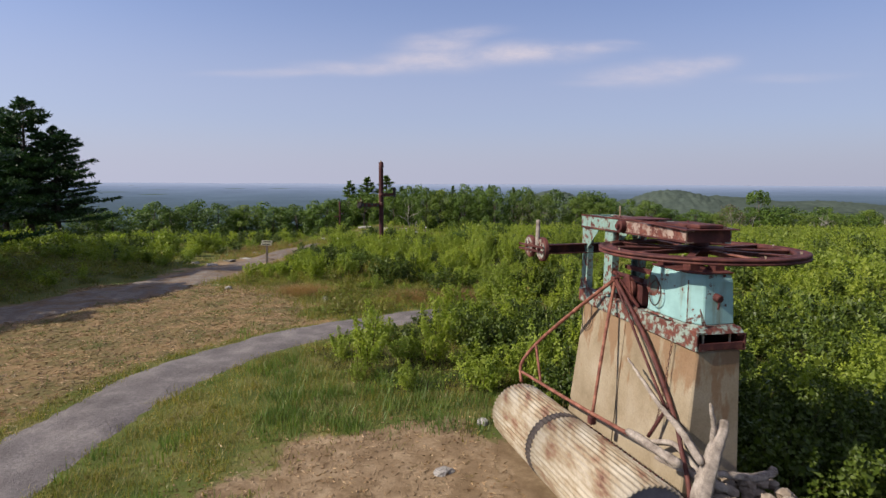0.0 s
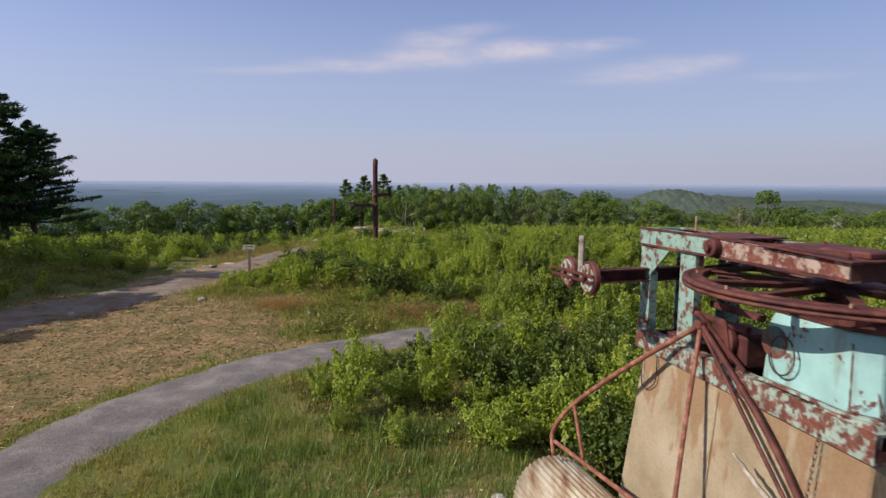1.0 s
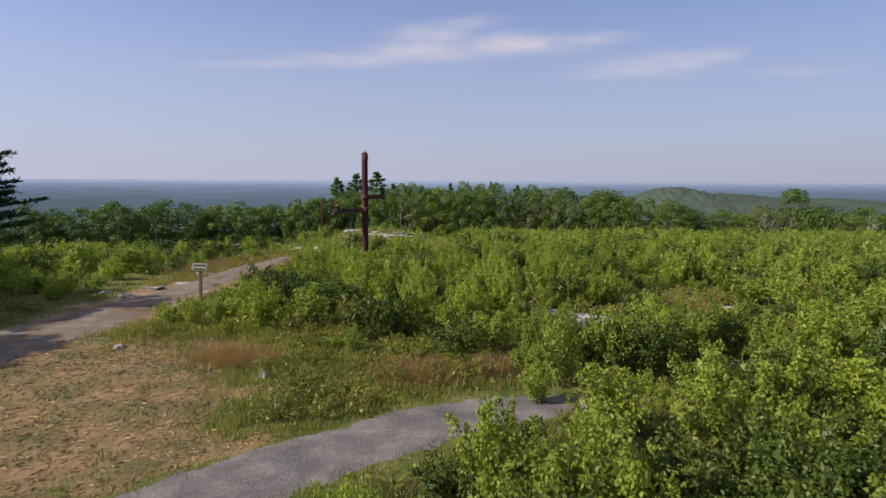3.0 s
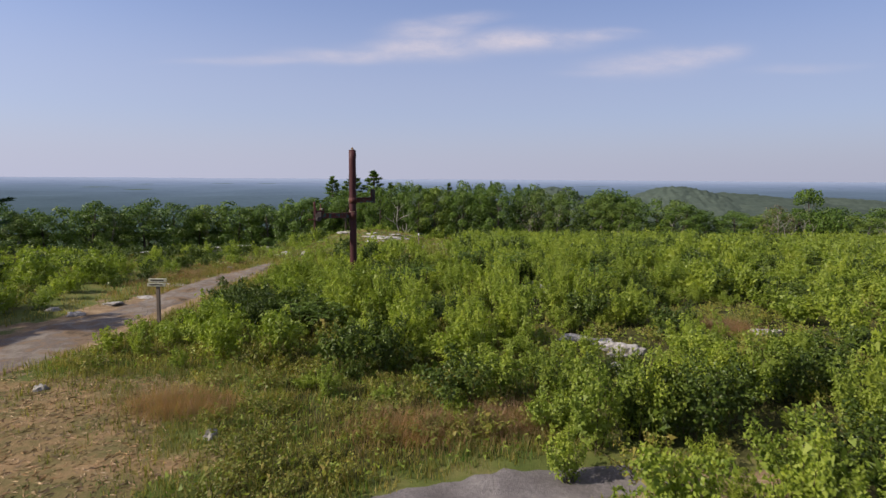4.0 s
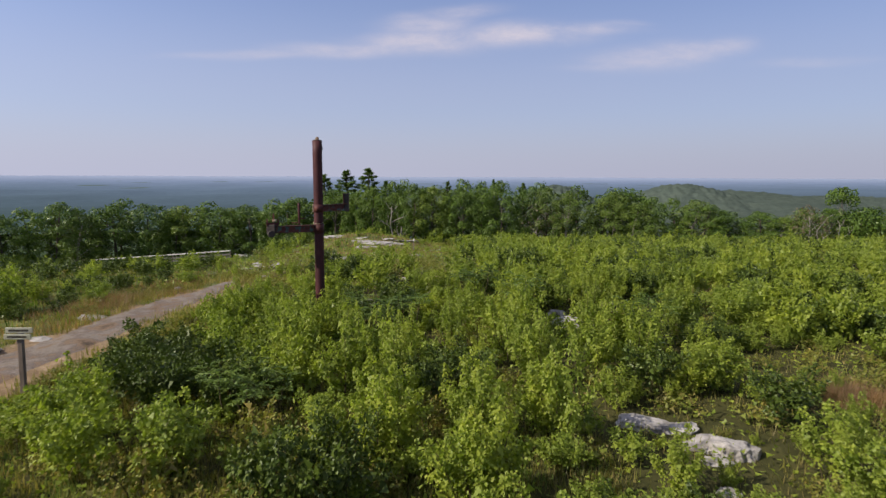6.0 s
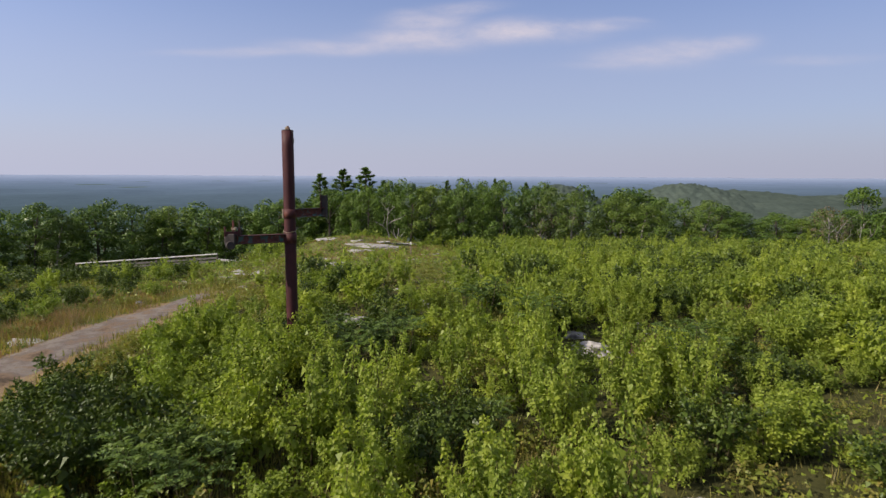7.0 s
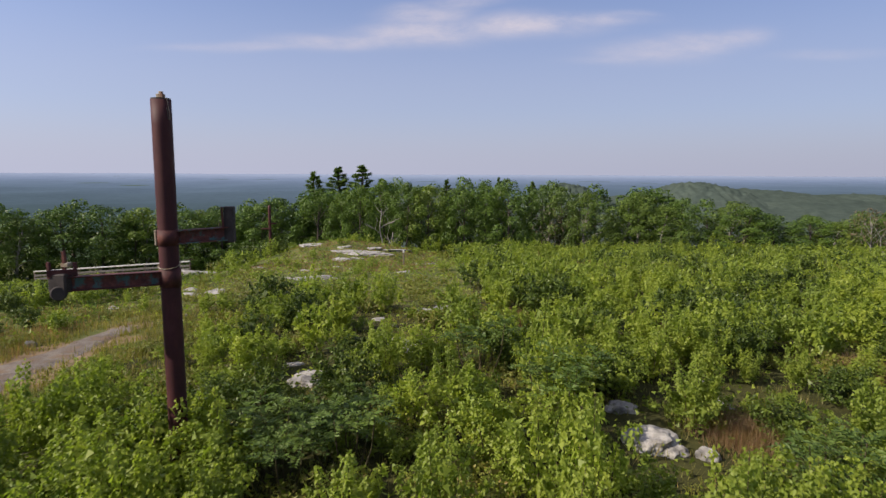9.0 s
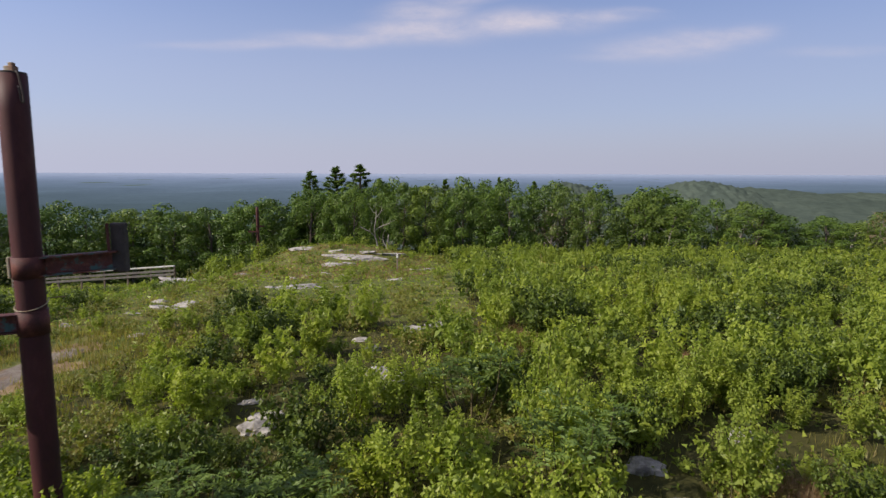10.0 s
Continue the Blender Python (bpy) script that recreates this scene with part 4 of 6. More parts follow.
heap = random.Random(5)
for k in range(34):
    x, y = heap.uniform(-0.15, 0.95), heap.uniform(-0.75, -0.14)
    top = 0.86 - 0.5 * max(0, abs(x - 0.4) - 0.4) - 0.3 * max(0, -0.45 - y)
    r = heap.uniform(0.07, 0.13)
    st = part("rock", boulder(k, r, r * 0.8, r * 0.62, 2, 0.8), M_STONE, None, "rounded pale stone in the heap by the pier")
    st.matrix_world = LIFT @ pose(x, y, top + heap.uniform(-0.12, 0.05), heap.uniform(-20, 20), heap.uniform(-20, 20), heap.uniform(0, 360))
    tagged(st, category="rock", group="stones heaped by the pier")
mound = part("rock", boulder(77, 0.85, 0.45, 1.0, 4, 0.7), M_STONE, None, "large boulder under the stone heap")
mound.matrix_world = LIFT @ pose(0.42, -0.62, 0.02)
tagged(mound, category="rock")


# ---- lift tower pole ----
def tower(x, y, top, r, name_label, arms=True):
    g = float(land(x, y)) - 0.25
    t = tagged(empty("lift_tower", pose(x, y, 0)), name_label, "ski lift tower")
    n = 18
    z = np.linspace(g, top, n)
    npart("pole", tube(np.stack([0 * z, 0 * z, z], -1), r * (1 + 0.004 * np.sin(z * 9)), 28), M_POLE, t, "dark red oxide steel tube", False)
    return t


pole = tower(-4.10, 33.05, 5.62, 0.135, "tall rusty red steel lift tower with two stub cross-arms")
part("cap", bm_cyl((0, 0, 5.615), (0, 0, 5.64), 0.128, None, 24), M_SOOT, pole)
part("cap_block", bm_box((-0.05, -0.04, 5.635), (0.05, 0.04, 5.70)), M_ZINC, pole, "small galvanised block", 0.008)
part("cap_block", bm_box((-0.02, -0.02, 5.69), (0.03, 0.03, 5.735)), M_ZINC, pole, "", 0.006)
npart("cable_loop", tube(bent([(0.06, -0.06, 5.63), (0.13, -0.09, 5.62), (0.155, -0.09, 5.48), (0.165, -0.085, 5.36), (0.14, -0.085, 5.35), (0.125, -0.09, 5.5)], 6), 0.009, 6), M_SOOT, pole, "dark steel cable loop")
U = Vector((-0.895, -0.446, 0))
S_ = Vector((0.446, -0.895, 0))


def along(u, s, z):
    v = U * u + S_ * s
    return (v.x, v.y, z)


arm_l = part("cross_arm", channel(along(0.1, 0, 3.11), along(1.32, 0, 3.11), 0.1, 0.17, 0.014, 1), M_TEAL_DARK, pole, "dark teal and rust channel arm")
part("arm_flange", bm_beam(along(0.1, 0.03, 3.205), along(1.3, 0.03, 3.205), 0.13, 0.014), M_RUST, arm_l)
part("arm_flange", bm_beam(along(0.1, 0.03, 3.02), along(1.25, 0.03, 3.02), 0.11, 0.014), M_RUST, arm_l)
part("arm_head", bm_box((-0.12, -0.09, 3.0), (0.12, 0.09, 3.26), None, Matrix.Translation(Vector(along(1.34, 0, 0)))), M_SOOT, arm_l, "dark rusted bracket", 0.02)
for u, z in ((1.46, 3.42), (1.28, 3.56), (1.16, 3.40)):
    part("bracket_post", bm_beam(along(u, 0.02, 3.2), along(u, 0.02, z), 0.035, 0.045), M_RUST, arm_l)
part("sheave_stub", bm_cyl(along(1.36, -0.08, 3.0), along(1.36, 0.12, 3.0), 0.1, None, 16), M_SOOT, arm_l, "dark seized sheave", 0.015)
part("bolt_plate", bm_box((-0.05, -0.05, 3.34), (0.05, 0.05, 3.40), None, Matrix.Translation(Vector(along(1.26, 0, 0)))), M_ZINC, arm_l, "pale bolt plate", 0.006)
part("bracket_plate", bm_beam(along(1.14, 0.03, 3.27), along(1.48, 0.03, 3.27), 0.05, 0.08), M_RUST, arm_l)
arm_r = part("cross_arm", channel(along(-0.1, 0, 3.69), along(-0.80, 0, 3.72), 0.1, 0.2, 0.014, 1), M_TEAL_DARK, pole, "dark teal and rust channel arm")
part("arm_flange", bm_beam(along(-0.1, 0.03, 3.785), along(-0.82, 0.03, 3.815), 0.12, 0.014), M_RUST, arm_r)
part("arm_head", bm_box((-0.075, -0.05, 3.58), (0.075, 0.05, 4.12), None, Matrix.Translation(Vector(along(-0.84, 0, 0)))), M_SOOT, arm_r, "dark upright end plate", 0.012)
part("bracket_post", bm_beam(along(-0.74, 0.05, 3.8), along(-0.73, 0.05, 4.12), 0.03, 0.03), M_RUST, arm_r)
npart("collar", tube([(0, 0, 3.58), (0, 0, 3.80)], 0.148, 24), M_RUST, pole)
part("collar_plate", bm_box((-0.152, -0.10, 3.58), (-0.125, 0.0, 3.80)), M_ZINC, pole, "pale bolted plate", 0.006)
npart("collar", tube([(0, 0, 2.98), (0, 0, 3.24)], 0.148, 24), M_RUST, pole)
npart("wire_wrap", tube([(0.15 * math.cos(a), 0.15 * math.sin(a), 3.30 + 0.05 * math.sin(a)) for a in np.linspace(-3.6, 0.9, 22)] + [(0.33, 0.05, 3.37)], 0.006, 5), M_ZINC, pole, "loose wire tie")

small = tower(-14.3, 70.6, 2.2, 0.11, "distant rusty red lift tower pole with a small bracket")
part("cross_arm", bm_beam((-0.1, -0.1, 0.75), (0.5, 0.1, 0.75), 0.08, 0.12), M_RUST, small)
part("cross_arm", bm_beam((0.1, -0.1, 0.35), (-0.65, -0.2, 0.35), 0.08, 0.1), M_RUST, small)
part("base_plate", bm_box((-0.28, -0.28, float(land(-14.3, 70.6)) - 0.05), (0.28, 0.28, float(land(-14.3, 70.6)) + 0.06)), M_RUST, small, "", 0.01)

# ---- trail sign ----
sg = float(land(-9.5, 28.25))
sign = tagged(empty("trail_sign", pose(-9.5, 28.25, sg, 0, 1.2, 6)), "small routed wooden trail sign on a brown post", "sign")
part("post", bm_box((-0.05, -0.05, -0.3), (0.05, 0.05, 1.42)), M_POST, sign, "", 0.008)
for z, x in ((1.50, 0.02), (1.36, -0.02)):
    bd = part("board", bm_box((-0.27 + x, -0.085, z - 0.058), (0.27 + x, -0.052, z + 0.058)), M_SIGN, sign, "pale olive board", 0.006)
    part("lettering", bm_box((-0.20 + x, -0.0885, z - 0.022), (0.19 + x, -0.0855, z + 0.02)), M_INK, bd)

# ---- guard rail ----
R0, R1 = Vector((-21.3, 71.6, 0)), Vector((-34.8, 72.4, 0))
rail = tagged(empty("guard_rail", pose(0, 0, 0)), "grey weathered timber guard rail with a pale top plank", "fence")
top0, top1 = -2.50, -3.58
bays = 7
for k in range(bays + 1):
    p = R0.lerp(R1, k / bays)
    zt = top0 + (top1 - top0) * k / bays
    part("post", bm_box((p.x - 0.06, p.y - 0.06, float(land(p.x, p.y)) - 0.2), (p.x + 0.06, p.y + 0.06, zt - 0.02)), M_POST, rail, "", 0.008)
    if k < bays:
        q_ = R0.lerp(R1, (k + 1) / bays)
        z1 = top0 + (top1 - top0) * (k + 1) / bays
        part("top_plank", bm_beam((p.x, p.y - 0.03, zt + 0.02), (q_.x + 0.01, q_.y - 0.03, z1 + 0.02), 0.26, 0.09), M_PALE, rail, "sun-bleached top plank", 0.006)
        for dz in (0.33, 0.62):
            part("plank", bm_beam((p.x, p.y - 0.08, zt - dz), (q_.x + 0.01, q_.y - 0.08, z1 - dz), 0.035, 0.17), M_RAIL, rail, "", 0.006)

# ---- white-tipped marker ----
mg = float(land(-3.1, 63.5))
marker = tagged(empty("marker_post", pose(-3.1, 63.5, mg)), "thin dark marker post with a white tip", "post")
part("shaft", bm_box((-0.045, -0.045, -0.2), (0.045, 0.045, 0.85)), M_POST, marker, "", 0.008)
part("tip", bm_box((-0.06, -0.06, 0.852), (0.06, 0.06, 1.05)), M_WHITE, marker, "white painted tip", 0.01)

# ---- granite outcrops ----
ROCKS = [(-37.93, 157.42, 2.08, 1.84, 0.42), (-10.64, 71.16, 1.22, 0.68, 0.17), (-8.35, 69.91, 0.5, 0.37, 0.17), (-6.77, 68.71, 2.03, 1.13, 0.22), (-6.18, 70.34, 0.8, 0.45, 0.13), (-4.54, 70.84, 1.39, 0.77, 0.11), (-7.83, 65.72, 0.78, 0.63, 0.29), (-6.69, 66.61, 0.42, 0.26, 0.12), (-5.89, 60.55, 0.39, 0.29, 0.13),
         (-7.25, 61.47, 0.37, 0.22, 0.1), (-7.49, 54.97, 0.92, 0.51, 0.21), (-6.4, 55.04, 0.74, 0.41, 0.11), (-8.5, 54.67, 0.24, 0.18, 0.08), (-8.56, 58.83, 0.34, 0.21, 0.09), (-7.96, 60.23, 0.53, 0.29, 0.08), (-2.98, 57.92, 0.66, 0.36, 0.08), (-3.79, 56.1, 0.37, 0.21, 0.07), (-1.27, 64.37, 0.59, 0.4, 0.18),
         (-1.98, 64.1, 0.31, 0.17, 0.07), (-12.36, 61.76, 0.26, 0.24, 0.15), (-5.14, 55.39, 0.3, 0.17, 0.07), (-11.77, 50.66, 0.33, 0.3, 0.21), (-10.92, 49.32, 0.6, 0.33, 0.09), (-10.35, 49.77, 0.51, 0.45, 0.2), (-11.44, 47.95, 0.29, 0.16, 0.07), (-9.41, 44.45, 0.21, 0.19, 0.17), (-10.38, 48.9, 0.16, 0.15, 0.11),
         (-0.95, 45.61, 0.42, 0.38, 0.2), (0.05, 46.25, 0.65, 0.5, 0.23), (-2.44, 44.21, 0.24, 0.22, 0.12), (-2.0, 43.24, 0.28, 0.21, 0.1), (-1.49, 40.86, 0.3, 0.27, 0.19), (-1.13, 40.51, 0.33, 0.29, 0.13), (-3.99, 39.02, 0.23, 0.13, 0.07), (-3.38, 38.22, 0.37, 0.22, 0.1), (-3.4, 37.61, 0.35, 0.3, 0.14),
         (1.69, 42.75, 0.27, 0.25, 0.14), (16.63, 51.96, 0.6, 0.56, 0.27), (5.66, 36.67, 0.13, 0.12, 0.09), (4.59, 25.82, 0.46, 0.43, 0.21), (4.24, 26.03, 0.38, 0.31, 0.14), (3.53, 26.92, 0.5, 0.3, 0.13), (4.14, 26.81, 0.32, 0.23, 0.1), (4.23, 25.49, 0.29, 0.16, 0.07), (3.58, 34.63, 0.45, 0.41, 0.26),
         (4.38, 34.2, 0.19, 0.17, 0.15), (3.83, 34.35, 0.24, 0.22, 0.14), (5.69, 36.35, 0.17, 0.11, 0.07), (-7.29, 54.44, 0.73, 0.4, 0.18), 
         (3.85, 24.35, 0.2, 0.16, 0.15), (3.5, 36.3, 0.36, 0.25, 0.14), (5.6, 37.3, 0.22, 0.2, 0.2),
         (-15.8, 59.6, 0.55, 0.45, 0.5), (-15.0, 58.8, 0.4, 0.35, 0.4), (-14.8, 59.6, 1.3, 0.6, 0.18), (-12.6, 45.9, 0.24, 0.2, 0.2),
         (-4.63, 20.4, 0.16, 0.13, 0.12), (-9.3, 22.6, 0.14, 0.12, 0.1), (-12.3, 35.2, 0.5, 0.35, 0.06), (-12.2, 32.6, 0.45, 0.3, 0.06), (-12.8, 31.3, 0.5, 0.3, 0.05), (-13.0, 29.6, 0.3, 0.2, 0.12), (-14.2, 30.2, 0.2, 0.2, 0.1), (-11.9, 40.6, 0.2, 0.15, 0.14),
         (9.4, 27.9, 0.5, 0.25, 0.15), (1.0, 8.8, 0.12, 0.1, 0.07), (0.3, 7.0, 0.16, 0.12, 0.06), (1.5, 5.6, 0.2, 0.15, 0.07)]
for k, (x, y, sx, sy, sz) in enumerate(ROCKS):
    rk = part("rock", boulder(k + 20, sx * (1.0 if y < 44 else 1.15), sy, sz * (1.9 if y < 44 else 1.35), 4 if y < 40 else 3, 0.62 if y < 44 else 0.4), M_ROCK, None, "pale grey weathered granite rock in the heath" if sx > 0.3 else "small pale stone on the ground")
    rk.matrix_world = pose(x, y, float(land(x, y)) - sz * 0.35, (k * 31) % 17 - 8, (k * 53) % 15 - 7, (k * 47) % 60 - 30)
    tagged(rk, category="rock", group="granite rocks on the summit")


# ---- foliage builders ----
def leaves(rs, base, way, length, width, lift=0.25, face=None, simple=False):
    """Leaves from base points, pointing along way: folded, or plain where they are small."""
    n = len(base)
    way = way / (np.linalg.norm(way, axis=1)[:, None] + 1e-9)
    nrm = rs.normal(0, 0.8, (n, 3)) + np.array([0, 0, 0.6]) if face is None else rs.normal(0, 0.28, (n, 3)) + face
    side = np.cross(way, nrm)
    side /= np.linalg.norm(side, axis=1)[:, None] + 1e-9
    up = np.cross(side, way)
    L = (length * rs.uniform(0.65, 1.25, n))[:, None]
    w = (width * rs.uniform(0.7, 1.2, n))[:, None] * 0.5
    if simple:
        return np.stack([base - side * w, base + side * w, base + way * L], 1).reshape(-1, 3), np.arange(n * 3).reshape(-1, 3)
    mid = base + way * L * 0.45
    V = np.stack([base, mid + side * w + up * w * lift * 2, base + way * L - up * L * 0.08, mid - side * w + up * w * lift * 2], 1).reshape(-1, 3)
    i = np.arange(n)[:, None] * 4
    return V, np.concatenate([i + [0, 1, 2], i + [0, 2, 3]], 1).reshape(-1, 3)


def shrub_shape(seed, height, spread, leaders, plume, per, length, width, low=0.3, hang=0.0, simple=False):
    """A clump of leaders fanning from one root, each carrying its own plume of leaves with gaps between."""
    rs = np.random.RandomState(seed)
    stems, base, way, face, inner = [], [], [], [], []
    for k in range(leaders):
        a = 2.4 * k + rs.uniform(-0.5, 0.5)
        out = spread * math.sqrt((k + 0.35) / leaders) * rs.uniform(0.8, 1.1)
        h = height * (1 - 0.42 * (out / spread) ** 2) * rs.uniform(0.68, 1.12)
        flat = np.array([math.cos(a), math.sin(a), 0.0])
        root, tip = flat * out * 0.3 + [0, 0, -0.05], flat * out + [0, 0, h]
        ctl = flat * out * 0.45 + np.array([0, 0, h * 0.6]) + rs.normal(0, 0.05, 3)
        t = np.linspace(0, 1, 5)[:, None]
        line = (1 - t) ** 2 * root + 2 * t * (1 - t) * ctl + t * t * tip
        if k % 2 == 0:
            stems.append(tube(line, np.linspace(0.012, 0.003, 5) * max(1, height), 3, False))
        s = (low + (1 - low) * rs.uniform(0, 1, per) ** 0.75)[:, None]
        P = (1 - s) ** 2 * root + 2 * s * (1 - s) * ctl + s * s * tip
        d = rs.normal(0, 1, (per, 3)) * [1, 1, 0.7] + flat * 0.25 + [0, 0, 0.2]
        d /= np.linalg.norm(d, axis=1)[:, None]
        u = (s - low) / (1 - low)
        r = plume * rs.uniform(0.75, 1.25) * np.sqrt(np.clip(1.06 - u ** 2.2, 0.03, 1)) * (0.55 + 0.45 * np.sin(9 * u + k)) ** 0.5
        base.append(P + d * r * rs.uniform(0.25, 1.0, (per, 1)) ** 0.6)
        way.append(d * (0.8 - 0.5 * hang) + rs.normal(0, 0.45, (per, 3)) + [0, 0, 0.12 - 0.8 * hang])
        face.append(d * 0.75 + [0, 0, 0.75 - 0.6 * hang])
        n = per // 8
        s = rs.uniform(low * 0.7, 0.9, n)[:, None]
        P = (1 - s) ** 2 * root + 2 * s * (1 - s) * ctl + s * s * tip
        inner.append(P + rs.normal(0, 0.27 * plume, (n, 3)))
    base, way, face, inner = np.concatenate(base), np.concatenate(way), np.concatenate(face), np.concatenate(inner)
    outside = leaves(rs, base, way, length, width, 0.25, face, simple)
    # broad old leaves deep inside, which close the view through the clump
    inside = leaves(rs, inner, rs.normal(0, 1, inner.shape), 2.1 * length, 2.1 * width, 0.2, inner * [1, 1, 0.5] + [0, 0, 0.5], True)
    return joined([outside, inside]), joined(stems)


def feather_shape(seed, height, spread, leaders, fronds, pairs, reach, length, width):
    """A sumac: bare stems topped by whorls of arching feathered leaves."""
    rs = np.random.RandomState(seed)
    stems, base, way, face = [], [], [], []
    for k in range(leaders):
        a = 2.4 * k + rs.uniform(-0.4, 0.4)
        out = spread * math.sqrt((k + 0.3) / leaders)
        flat = np.array([math.cos(a), math.sin(a), 0.0])
        tip = flat * out + [0, 0, height * rs.uniform(0.6, 1.0)]
        stems.append(tube([flat * out * 0.4 - [0, 0, 0.05], (flat * out * 0.7 + tip) / 2, tip], [0.016, 0.012, 0.007], 4, False))
        for j in range(fronds):
            b = 2.4 * j + k
            d = np.array([math.cos(b), math.sin(b), rs.uniform(0.2, 1.0)])
            d /= np.linalg.norm(d)
            c = tip - [0, 0, 0.22 * height * j / fronds]
            q = np.linspace(0.12, 1, pairs)
            P = c + d * (q * reach)[:, None] - np.array([0, 0, 1]) * (0.4 * reach * q ** 2)[:, None]
            sd = np.cross(d, [0, 0, 1.0])
            for sg_ in (-1, 1):
                base.append(P)
                way.append(d * 0.5 + sd * sg_ + rs.normal(0, 0.12, (pairs, 3)))
                face.append(np.tile([0, 0, 1.0], (pairs, 1)) + d * 0.3)
    return leaves(rs, np.concatenate(base), np.concatenate(way), length, width, 0.2, np.concatenate(face)), joined(stems)


def moved(geo, x, y, z, turn, scale, tall=1.0):
    c, s = math.cos(turn) * scale, math.sin(turn) * scale
    V = geo[0]
    out = np.empty_like(V)
    out[:, 0] = V[:, 0] * c - V[:, 1] * s + x
    out[:, 1] = V[:, 0] * s + V[:, 1] * c + y
    out[:, 2] = V[:, 2] * scale * tall + z
    return out, geo[1]


KINDS = ("bush", "birch", "sumac", "heath", "laurel")
MATS = {"laurel": G_DARK, "bush": G_BUSH, "birch": G_BIRCH, "sumac": G_SUMAC, "heath": G_LOW}
LABELS = {"laurel": "dense glossy blackish-green shrub", "bush": "dense mid-green leafy shrub", "birch": "light green upright sapling thicket", "sumac": "green sumac shrub with long feathered leaves", "heath": "low olive-green heath shrub"}
CLOSE, MIDDLE, FAR = {}, {}, {}
for v in range(3):
    CLOSE["bush", v] = shrub_shape(10 + v, 1.0, 0.74, 14, 0.21, 131, 0.054, 0.044, 0.3, 0.15)
    CLOSE["laurel", v] = shrub_shape(15 + v, 1.0, 0.76, 13, 0.23, 119, 0.059, 0.045, 0.3, 0.05)
    CLOSE["birch", v] = shrub_shape(20 + v, 1.12, 0.56, 10, 0.16, 162, 0.047, 0.040, 0.2, 0.5)
    CLOSE["sumac", v] = feather_shape(30 + v, 1.0, 0.62, 8, 8, 9, 0.36, 0.095, 0.030)
    CLOSE["heath", v] = shrub_shape(40 + v, 0.5, 0.80, 15, 0.14, 50, 0.047, 0.037, 0.2, 0.1)
    MIDDLE["bush", v] = shrub_shape(50 + v, 1.0, 0.76, 11, 0.24, 88, 0.076, 0.063, 0.3, 0.15, True)
    MIDDLE["laurel", v] = shrub_shape(55 + v, 1.0, 0.78, 11, 0.25, 86, 0.081, 0.063, 0.3, 0.05, True)
    MIDDLE["birch", v] = shrub_shape(60 + v, 1.12, 0.58, 9, 0.18, 97, 0.068, 0.059, 0.22, 0.5, True)
    MIDDLE["sumac", v] = feather_shape(70 + v, 1.0, 0.62, 6, 6, 6, 0.36, 0.11, 0.045)
    MIDDLE["heath", v] = shrub_shape(80 + v, 0.5, 0.84, 13, 0.15, 34, 0.061, 0.049, 0.2, 0.1, True)
    FAR["bush", v] = shrub_shape(90 + v, 1.0, 0.78, 9, 0.26, 41, 0.098, 0.080, 0.25, 0.15, True)
    FAR["laurel", v] = shrub_shape(95 + v, 1.0, 0.80, 9, 0.26, 40, 0.100, 0.080, 0.25, 0.05, True)
    FAR["birch", v] = shrub_shape(100 + v, 1.12, 0.62, 8, 0.20, 47, 0.088, 0.074, 0.2, 0.5, True)
    FAR["sumac", v] = feather_shape(110 + v, 1.0, 0.66, 5, 5, 4, 0.40, 0.16, 0.07)
    FAR["heath", v] = shrub_shape(120 + v, 0.5, 0.88, 10, 0.17, 22, 0.088, 0.074, 0.15, 0.1, True)

rocks_xy = np.array([(r[0], r[1], r[2]) for r in ROCKS])
CI, SI = math.cos(radians(14.33)), math.sin(radians(14.33))


def open_ground(x, y):
    """Whether shrubs may grow there."""
    if line_dist(x, y, PATH_LINE) < (1.45 if y < 16.4 + 0.72 * (x + 2.7) else 1.3) and x < 1.2 or line_dist(x, y, ROAD_LINE) < 1.9:
        return False
    if in_mulch(x, y) > -0.5 and x > -16.5 and y > 0:
        return False
    lx, ly = (x - 3.27) * CI + (y - 4.98) * SI, -(x - 3.27) * SI + (y - 4.98) * CI
    if -1.7 < lx < 0.95 and -1.9 < ly < 4.0:
        return False
    if x < 1.9 and y < (10.4 + 1.5 * max(0.0, -1.6 - x) if x > -5 else 12.6 - 0.45 * (x + 3)) + 0.4 * wave(x, y, 3, 2):
        return False
    if x < 4.5 and y < 4 or y < 2:
        return False
    if (-14.6 < x < -12.2 and y < 35) or (x < -11 and 44 < y < 56 and x > -14.5 and wave(x, y, 6, 1) > 0.3):
        return False
    if -37 < x < -19 and 65 < y < 72.5:
        return False
    d = np.hypot(rocks_xy[:, 0] - x, (rocks_xy[:, 1] - y - 0.2) * 0.85)
    if np.any(d < rocks_xy[:, 2] * 0.85 + 0.18):
        return False
    return math.hypot(x + 4.1, y - 33.05) > 0.45 and math.hypot(x + 9.5, y - 28) > 0.9


def heath_zone(x, y):
    return (y < 22.6 - 0.45 * (x + 3.5) and x < 1.5 and y > 16.4 + 0.72 * (x + 2.7)) or (-13.5 < x < 0.5 - 0.05 * (y - 50) and 46 < y < 76) or (-13.5 < x < -9.5 and y > 38) or (6.5 < x < 11 and 26 < y < 31)


